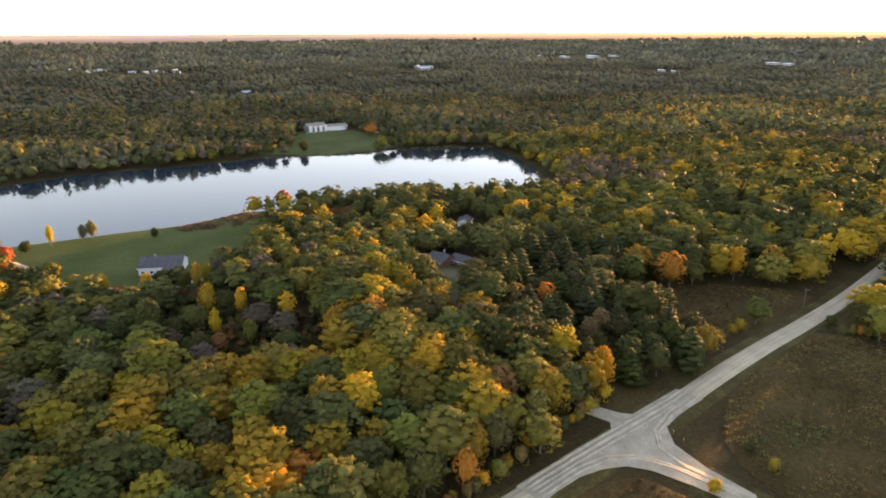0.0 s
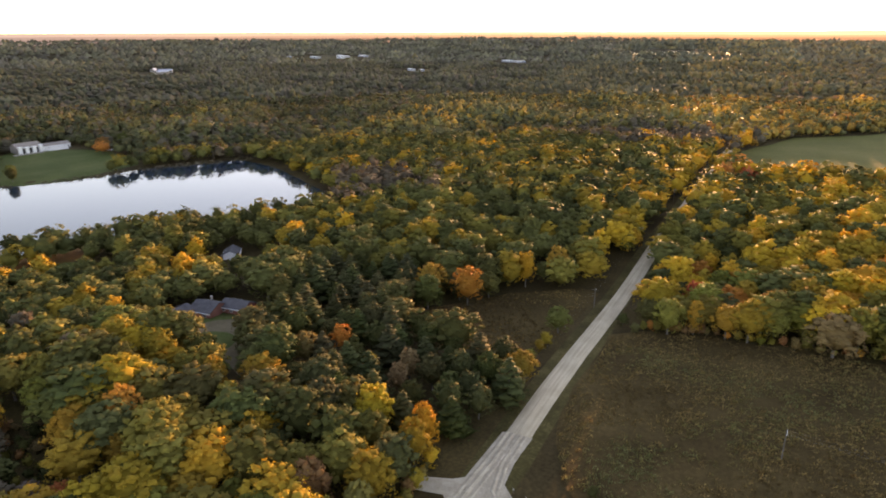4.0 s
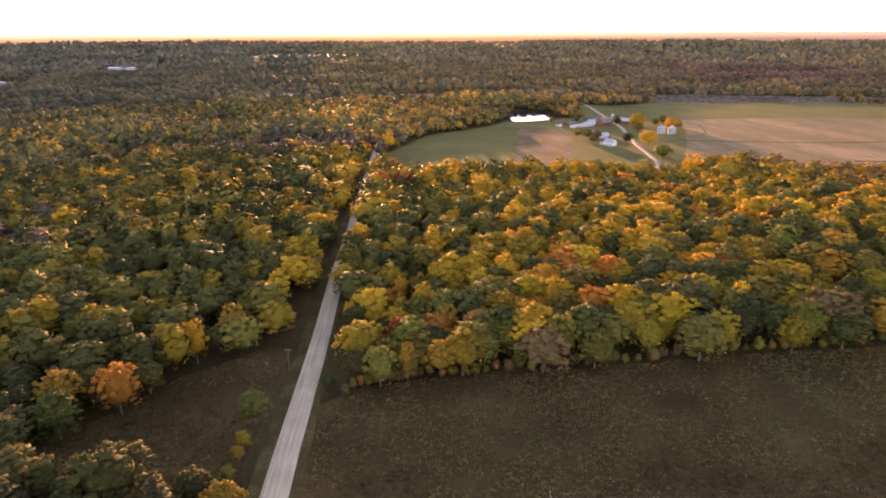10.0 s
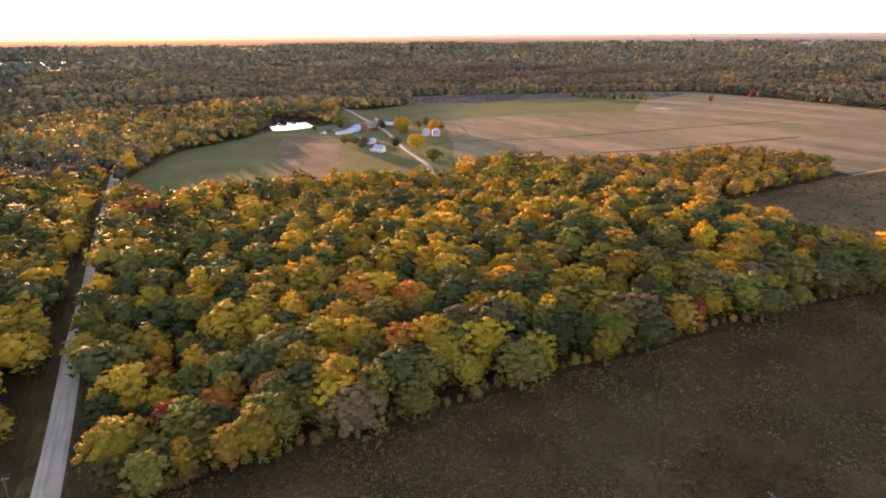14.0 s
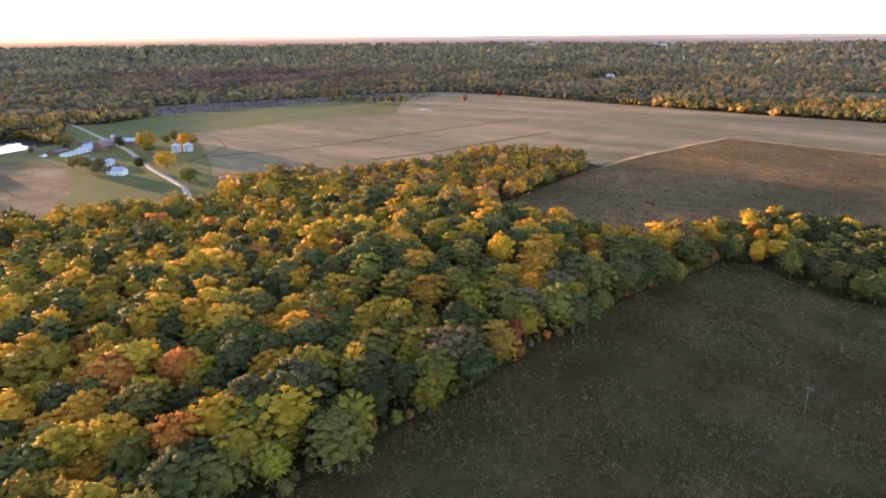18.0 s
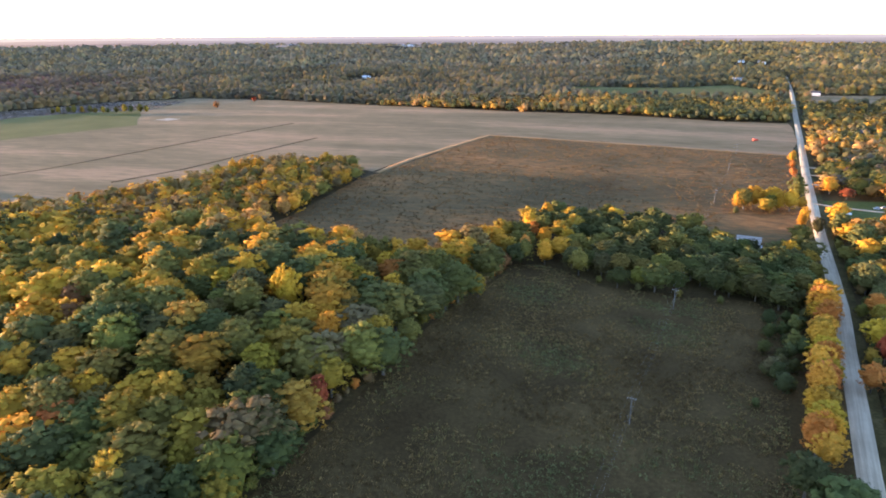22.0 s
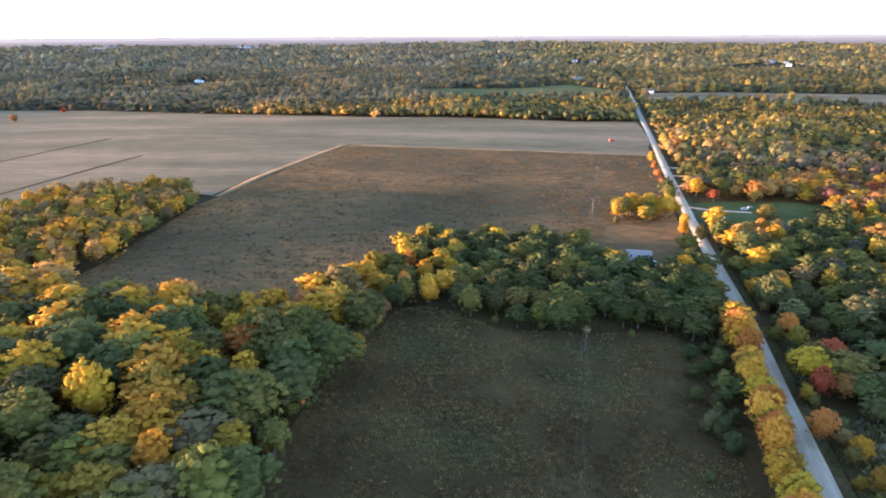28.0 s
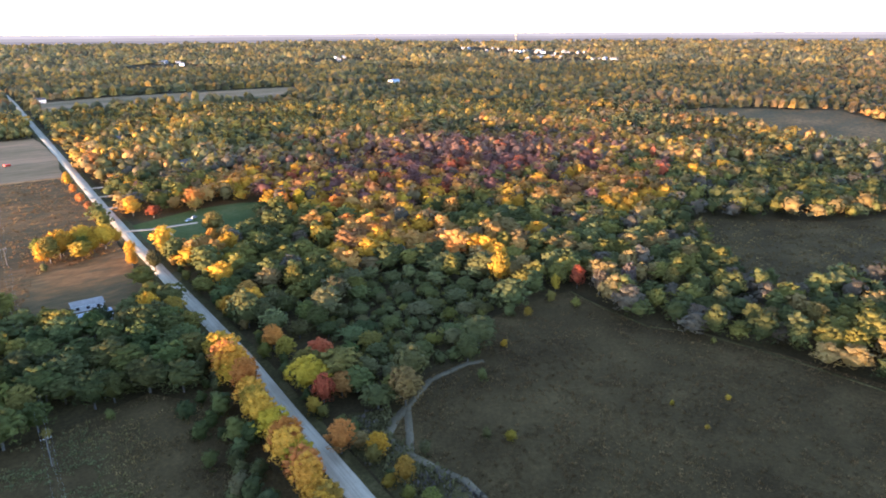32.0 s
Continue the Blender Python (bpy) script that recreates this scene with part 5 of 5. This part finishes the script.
def block(top, x, y, w, d, h, rise, walls, roof, wins=3, eave=0.5, gambrel=False, door=True, sill=1.0, across=False):
    """A building block under a thing: walls with gables, two roof slopes, windows and a door."""
    old = set(top.children)
    bm = bmesh.new()
    gable = [(-d / 2, 0), (d / 2, 0), (d / 2, h), (d * 0.28, h + rise * 0.62), (0, h + rise), (-d * 0.28, h + rise * 0.62), (-d / 2, h)] if gambrel else [(-d / 2, 0), (d / 2, 0), (d / 2, h), (0, h + rise), (-d / 2, h)]
    prism(bm, [(y + yy, z) for yy, z in gable], x - w / 2, x + w / 2)
    part("wall", bm, walls, top)
    t = 0.22
    for side in (-1, 1):
        bm = bmesh.new()
        k = rise / (d / 2)
        if gambrel:
            line = [(d / 2 + eave * 0.5, h - eave * 0.6), (d * 0.28, h + rise * 0.62), (0, h + rise)]
        else:
            line = [(d / 2 + eave, h - eave * k), (0, h + rise)]
        prof = [(y + side * a, z + 0.03) for a, z in line] + [(y + side * a, z + 0.03 + t) for a, z in line[::-1]]
        prism(bm, prof, x - w / 2 - eave, x + w / 2 + eave)
        part("roof", bm, roof, top)
    for side in (-1, 1):
        bm = bmesh.new()
        box(bm, x, y + side * (d / 2 + eave + 0.06), h - eave * rise / (d / 2) - 0.1, w + 2 * eave, 0.12, 0.3)
        part("gutter", bm, M["white"], top, "white gutter")
    for side in (-1, 1):
        for i in range(wins):
            wx = x - w / 2 + w * (i + 0.5) / wins
            if door and side == -1 and i == wins // 2:
                bm = bmesh.new()
                box(bm, wx, y + side * (d / 2 + 0.03), 0.2, min(1.1, w / 4), 0.1, 2.1)
                part("door", bm, M["dark"], top, "dark door")
                continue
            bm = bmesh.new()
            ww = min(1.5, w / wins * 0.5)
            for fx, fz, fw, fh in ((-ww / 2, sill, 0.12, 1.4), (ww / 2, sill, 0.12, 1.4), (0, sill - 0.1, ww + 0.2, 0.12), (0, sill + 1.35, ww + 0.2, 0.12)):
                box(bm, wx + fx, y + side * (d / 2 + 0.05), fz, fw, 0.14, fh)
            win = part("window", bm, M["white"], top, "white-framed window")
            bm = bmesh.new()
            box(bm, wx, y + side * (d / 2 + 0.02), sill, ww, 0.06, 1.35)
            part("pane", bm, M["dark"], win)
    if across:
        for ob in [c for c in top.children if c not in old]:
            for c in [ob] + list(ob.children):
                c.data.transform(Matrix.Rotation(math.pi / 2, 4, "Z"))


def chimney(top, x, y, z, h=1.8):
    bm = bmesh.new()
    box(bm, x, y, z, 0.8, 0.8, h, bevel=0.04)
    box(bm, x, y, z + h, 0.95, 0.95, 0.15)
    part("chimney", bm, M["stone"], top, "stone chimney")


# lake house
lake_house = place("lake_house", 17, -224, 141, "lake house with a dark roof and white trim", "house")
block(lake_house, 0, 0, 21, 14, 4.2, 3.6, M["white"], M["shingle"], 5)
block(lake_house, 7, -11, 8, 9, 3.0, 2.2, M["white"], M["shingle"], 2)
chimney(lake_house, -4, 1.5, 6.5)
# ranch house among the trees
ranch = place("ranch_house", -76, -118, 0, "low angled ranch house with dark roof and white eaves", "house")
block(ranch, 8, -8.5, 16, 9, 2.6, 2.0, M["brickred"], M["shingle"], 4)
block(ranch, -0.5, 4, 11, 12, 2.7, 2.6, M["brickred"], M["shingle"], 2, door=False, across=True)
block(ranch, 9.5, 10.5, 12, 9, 2.6, 2.0, M["brickred"], M["shingle"], 3, door=False, across=True)
chimney(ranch, -8, -2, 4.2, 1.6)
small = place("cottage", -152, -164, 30, "small pale cottage half hidden by trees", "house")
block(small, 0, 0, 11, 8, 2.8, 2.2, M["white"], M["shingle"], 3)
# estate across the lake
estate = place("estate_house", -345, -574, -12, "pale stone mansion with a tan roof above a lawn", "house")
block(estate, 0, -3, 24, 15, 6.0, 4.2, M["stone"], M["tan"], 6, sill=1.2)
block(estate, -28, -6, 32, 11, 4.0, 2.2, M["white"], M["tan"], 8)
for dx in (-10, -3.5, 3.5, 10):
    bm = bmesh.new()
    box(bm, dx, 6.4, 0, 3.2, 3.2, 7.2 if abs(dx) > 5 else 6.4, bevel=0.1)
    box(bm, dx, 6.4, 7.2 if abs(dx) > 5 else 6.4, 3.8, 3.8, 0.5)
    part("tower", bm, M["white"], estate, "pale stone entrance pier")
for dx in (-6.75, 0, 6.75):
    bm = bmesh.new()
    box(bm, dx, 5.2, 0.6, 3.0, 0.3, 4.6)
    part("pane", bm, M["dark"], estate, "tall dark window between piers")
for k in range(3):
    bm = bmesh.new()
    box(bm, -26, 2.5 + 4.0 * k, 0, 26 - 3 * k, 0.6, 2.6 - 0.8 * k, bevel=0.05)
    part("garden_wall", bm, M["white"], estate, "pale terrace wall")
bm = bmesh.new()
box(bm, 4, 11.5, 0, 30, 5, 0.9, bevel=0.05)
part("terrace", bm, M["stone"], estate, "stone terrace")
terrace = place("boat_landing", -394, -508, 10, "pale stone boat landing on the lawn", "landing")
bm = bmesh.new()
box(bm, 0, 0, 0, 20, 5, 0.8, bevel=0.05)
part("deck", bm, M["white"], terrace)
bm = bmesh.new()
box(bm, 2, -8, 0, 12, 1.2, 1.6, bevel=0.05)
part("garden_wall", bm, M["stone"], terrace)

# farm
barn = place("red_barn", -744, 412, 115, "red gambrel-roofed dairy barn with a weathered roof", "barn")
block(barn, 0, 0, 18, 12, 5.0, 5.0, M["brickred"], M["tan"], 4, gambrel=True)
barn2 = place("white_barn", -757, 446, 25, "long low barn with red walls and a pale metal roof", "barn")
block(barn2, 0, 0, 24, 12, 4.2, 2.6, M["brickred"], M["metal"], 5)
for sx, sy, w, d, wall, cover in ((-735, 378, 36, 8, "white", "metal"), (-752, 396, 20, 9, "white", "metal"), (-768, 404, 14, 8, "stone", "metal"), (-794, 414, 16, 8, "brickred", "shingle"), (-764, 372, 17, 8, "brickred", "shingle"),
                                  (-676, 362, 16, 8, "stone", "tan"), (-652, 372, 9, 6, "white", "metal"), (-640, 366, 10, 6, "white", "metal"), (-788, 434, 12, 7, "white", "metal"), (-704, 372, 8, 5, "stone", "shingle")):
    shed = place("farm_shed", sx, sy, 115, f"low {dict(white='white', brickred='dull red', stone='grey')[wall]} farm shed with a {dict(metal='pale metal', shingle='dark', tan='weathered')[cover]} roof", "shed", "farm sheds")
    block(shed, 0, 0, w, d, 2.8, 1.5, M[wall], M[cover], max(2, int(w / 6)), door=False)
farmhouse = place("farmhouse", -586, 350, 30, "white farmhouse with a pale roof beside the lane", "house")
block(farmhouse, 0, 0, 11, 8, 4.4, 3.2, M["white"], M["metal"], 3)
block(farmhouse, -8, 3, 8, 7, 3.2, 2.2, M["white"], M["shingle"], 2)
chimney(farmhouse, 2, 0.5, 7.4)
gate_shed = place("milk_house", -747, 351, 10, "small white milk house", "shed")
block(gate_shed, 0, 0, 6, 5, 3.0, 1.4, M["white"], M["shingle"], 2)


def grain_bin(x, y, r, h):
    top = place("grain_bin", x, y, 0, "silver corrugated grain bin with a conical roof", "grain bin", "grain bins")
    bm = bmesh.new()
    drum(bm, 0, 0, 0, r, r, h, 28)
    part("shell", bm, M["metal"], top)
    for k in range(5):
        bm = bmesh.new()
        drum(bm, 0, 0, h * (k + 0.5) / 5, r + 0.06, r + 0.06, 0.16, 28)
        part("rib", bm, M["metal"], top)
    bm = bmesh.new()
    drum(bm, 0, 0, h, r + 0.25, 0.5, r * 0.55, 28)
    part("roof", bm, M["metal"], top)
    bm = bmesh.new()
    drum(bm, 0, 0, h + r * 0.55, 0.55, 0.3, 0.5, 12)
    part("hatch", bm, M["white"], top)


grain_bin(-652, 444, 4.6, 7.5)
grain_bin(-645, 454, 4.6, 7.5)
silo = place("tower_silo", -754, 428, 0, "grey concrete tower silo with a domed top", "silo")
bm = bmesh.new()
drum(bm, 0, 0, 0, 2.2, 2.2, 11, 24)
part("shell", bm, M["stone"], silo)
bm = bmesh.new()
bmesh.ops.create_uvsphere(bm, u_segments=20, v_segments=10, radius=2.2, matrix=Matrix.Translation((0, 0, 11)))
part("dome", bm, M["metal"], silo)
bm = bmesh.new()
box(bm, 2.3, 0, 0.3, 0.5, 0.8, 11)
part("chute", bm, M["metal"], silo)

# sheds by the north road
for sx, sy, mat, lab in ((28.5, 490.5, "stone", "long grey metal-roofed shed among trees"), (27, 475.5, "metal", "open-sided shed with a pale blue metal roof")):
    shed = place("shed", sx, sy, -9, lab, "shed", "roadside sheds")
    block(shed, 0, 0, 12, 6.5, 2.8, 0.9, M["white"], M["metal" if mat == "metal" else "stone"], 3, door=False)
shelter = place("carport", 94, 562, -9, "open carport with a white roof on the lawn", "carport")
bm = bmesh.new()
prism(bm, [(-2.4, 2.5), (0, 3.1), (2.4, 2.5), (2.4, 2.65), (0, 3.25), (-2.4, 2.65)], -3, 3)
part("roof", bm, M["white"], shelter)
for px in (-2.8, 2.8):
    for py in (-2.2, 2.2):
        bm = bmesh.new()
        box(bm, px, py, 0, 0.12, 0.12, 2.55)
        part("post", bm, M["white"], shelter)
for hx, hy, turn, w, d, h in ((193, 911, -10, 14, 9, 5), (189, 747, 20, 14, 9, 4.5), (253, 1416, -10, 16, 10, 5), (980, 1380, 10, 30, 14, 7), (-788, 1846, -35, 26, 12, 5)):
    top = place("house", hx, hy, turn, "pale house in a clearing with a grey roof" if w < 20 else "long white barn seen across the woods", "house")
    block(top, 0, 0, w, d, h, 2.8, M["white"], M["metal"] if w >= 20 else M["shingle"], 5)
r = np.random.default_rng(77)
for (cx, cy), w, wall, cover in FAR_HOUSES:
    top = place("house", cx, cy, r.uniform(0, 180), "pale house showing among distant woods" if w < 25 else "long pale building showing among distant woods", "house", "far houses")
    block(top, 0, 0, w, max(10, w * 0.4), 6.5, 3.5, M[wall], M[cover], 3, door=False, sill=3.0)
water_tower = place("water_tower", 2900, 2560, 0, "pale water tower on the horizon above the town", "water tower")
bm = bmesh.new()
drum(bm, 0, 0, 0, 2.5, 1.8, 34, 12)
part("stem", bm, M["stone"], water_tower)
bm = bmesh.new()
bmesh.ops.create_uvsphere(bm, u_segments=18, v_segments=10, radius=8, matrix=Matrix.Translation((0, 0, 39)) @ Matrix.Diagonal((1, 1, 0.8, 1)))
part("tank", bm, M["stone"], water_tower)
patch("ground_works", [(-2420, -1370), (-2290, -1460), (-2150, -1420), (-2100, -1300), (-2200, -1240), (-2360, -1260)], M["verge"], 0.8, 60, "pale open ground round the works", "yard")
for wx, wy, w, d, h, turn in ((-2230, -1400, 90, 40, 11, 55), (-2330, -1330, 110, 50, 12, 55), (-2400, -1270, 90, 40, 10, 55), (-2260, -1300, 60, 30, 9, 55), (-2140, -1410, 50, 26, 8, 55), (-2200, -1500, 60, 30, 9, 50), (-2290, -612, 70, 40, 11, 70), (-2270, -560, 60, 30, 10, 70), (-1775, -775, 40, 22, 9, 60), (-1765, -735, 30, 18, 8, 60), (-1385, -1400, 60, 24, 8, 45)):
    top = place("warehouse", wx, wy, turn, "white flat-roofed warehouse far across the woods", "warehouse", "far warehouses")
    block(top, 0, 0, w * 0.6, d * 0.6, h * 0.6, 1.0, M["metal"], M["white"], 7, door=False, sill=3.0)


def car(x, y, turn, mat, label):
    top = place("car", x, y, turn, label, "car", "parked cars")
    bm = bmesh.new()
    box(bm, 0, 0, 0.45, 4.4, 1.75, 0.6, bevel=0.15)
    part("body", bm, mat, top)
    bm = bmesh.new()
    prism(bm, [(-0.8, 1.0), (0.8, 1.0), (0.68, 1.55), (-0.68, 1.55)], -1.5, 1.0)
    part("cabin", bm, M["dark"], top, "dark glazed cabin")
    bm = bmesh.new()
    box(bm, -0.25, 0, 1.52, 2.2, 1.35, 0.08, bevel=0.03)
    part("car_roof", bm, mat, top)
    for wx in (-1.35, 1.35):
        for wy in (-0.82, 0.82):
            bm = bmesh.new()
            bmesh.ops.create_cone(bm, cap_ends=True, segments=14, radius1=0.33, radius2=0.33, depth=0.22, matrix=Matrix.Translation((wx, wy, 0.48)) @ Matrix.Rotation(radians(90), 4, "X"))
            part("wheel", bm, M["dark"], top, "black tyre")


car(-88, -100, 40, M["white"], "white car parked by the ranch house")
car(119, 588, 10, M["white"], "white car parked on the drive")
car(124, 592, 30, M["metal"], "silver car parked on the drive")
car(58, -262, 70, M["white"], "white car under the trees by the lake drive")

wagon = place("farm_wagon", 79, 846, 20, "red farm wagon standing at the field edge", "wagon")
bm = bmesh.new()
prism(bm, [(-1.1, 1.0), (1.1, 1.0), (1.5, 2.6), (-1.5, 2.6)], -2.4, 2.4)
part("hopper", bm, M["signred"], wagon)
bm = bmesh.new()
box(bm, 0, 0, 0.75, 5.2, 0.9, 0.25)
box(bm, 3.6, 0, 0.75, 2.4, 0.15, 0.15)
part("chassis", bm, M["signred"], wagon)
for wx in (-1.7, 1.7):
    for wy in (-1.0, 1.0):
        bm = bmesh.new()
        bmesh.ops.create_cone(bm, cap_ends=True, segments=14, radius1=0.5, radius2=0.5, depth=0.3, matrix=Matrix.Translation((wx, wy, 0.62)) @ Matrix.Rotation(radians(90), 4, "X"))
        part("wheel", bm, M["dark"], wagon, "black tyre")


# power lines
def utility_pole(x, y, turn, tall=10.0):
    top = place("utility_pole", x, y, turn, "weathered wooden utility pole with a crossarm", "utility pole", "utility poles")
    bm = bmesh.new()
    drum(bm, 0, 0, 0, 0.19, 0.13, tall + 0.15, 10)
    part("pole", bm, M["pole"], top)
    bm = bmesh.new()
    box(bm, 0, 0.2, tall - 1.0, 2.8, 0.14, 0.16, bevel=0.02)
    part("crossarm", bm, M["pole"], top)
    for px in (-1.25, -0.5, 0.5, 1.25):
        bm = bmesh.new()
        drum(bm, px, 0.2, tall - 0.84, 0.09, 0.05, 0.28, 8)
        part("insulator", bm, M["white"], top, "white insulator")
    for side in (-1, 1):
        bm = bmesh.new()
        prism(bm, [(0.1, tall - 1.9), (0.18, tall - 1.9), (0.18, tall - 1.0), (0.1, tall - 1.0)], side * 0.5 - 0.03, side * 0.5 + 0.03)
        part("brace", bm, M["pole"], top)
    return top


def wires(line, tall, turn):
    for off in (-1.25, 0.5, 1.25):
        bm = bmesh.new()
        c, s_ = math.cos(radians(turn)), math.sin(radians(turn))
        rows = []
        for (ax, ay), (bx, by) in zip(line, line[1:]):
            za, zb = float(height(ax, ay)) + tall - 0.7, float(height(bx, by)) + tall - 0.7
            for k in range(13):
                t = k / 12
                p = Vector((ax + (bx - ax) * t + off * c, ay + (by - ay) * t + off * s_, za + (zb - za) * t - 1.6 * 4 * t * (1 - t)))
                rows.append([bm.verts.new(p + Vector(q)) for q in ((0.009, 0, 0), (0, 0.009, 0.008), (-0.009, 0, 0), (0, -0.009, -0.008))])
        for a, b in zip(rows, rows[1:]):
            for i in range(4):
                j = (i + 1) % 4
                if (a[i].co - b[i].co).length > 0.01:
                    bm.faces.new((a[i], a[j], b[j], b[i]))
        me = bpy.data.meshes.new("power_wire")
        bm.to_mesh(me)
        bm.free()
        me.materials.append(M["wire"])
        tagged(new("power_wire", me), "thin grey overhead wire sagging between poles", "wire", "overhead wires")


LINE_N = [(-77, 6), (-61.5, 100), (-46, 194), (-30.6, 289), (-15, 383), (0, 477), (17, 572), (35, 668), (52, 765)]
LINE_W = [(27, 6), (-70, 20), (-167, 31), (-264, 43), (-361, 57)]
for px, py in LINE_N[1:]:
    utility_pole(px, py, -9)
for px, py in LINE_W[1:]:
    utility_pole(px, py, 82)
wires(LINE_N[1:], 10.0, -9)
wires(LINE_W[1:], 10.0, 82)
for px, py in ((-20, 32), (-18, 36)):
    post = place("road_sign", px, py, 30, "small white marker post on the verge", "marker post", "marker posts")
    bm = bmesh.new()
    box(bm, 0, 0, 0, 0.08, 0.08, 1.6)
    part("post", bm, M["pole"], post)
    bm = bmesh.new()
    box(bm, 0, -0.06, 1.2, 0.45, 0.03, 0.5)
    part("plate", bm, M["white"], post, "white plate")
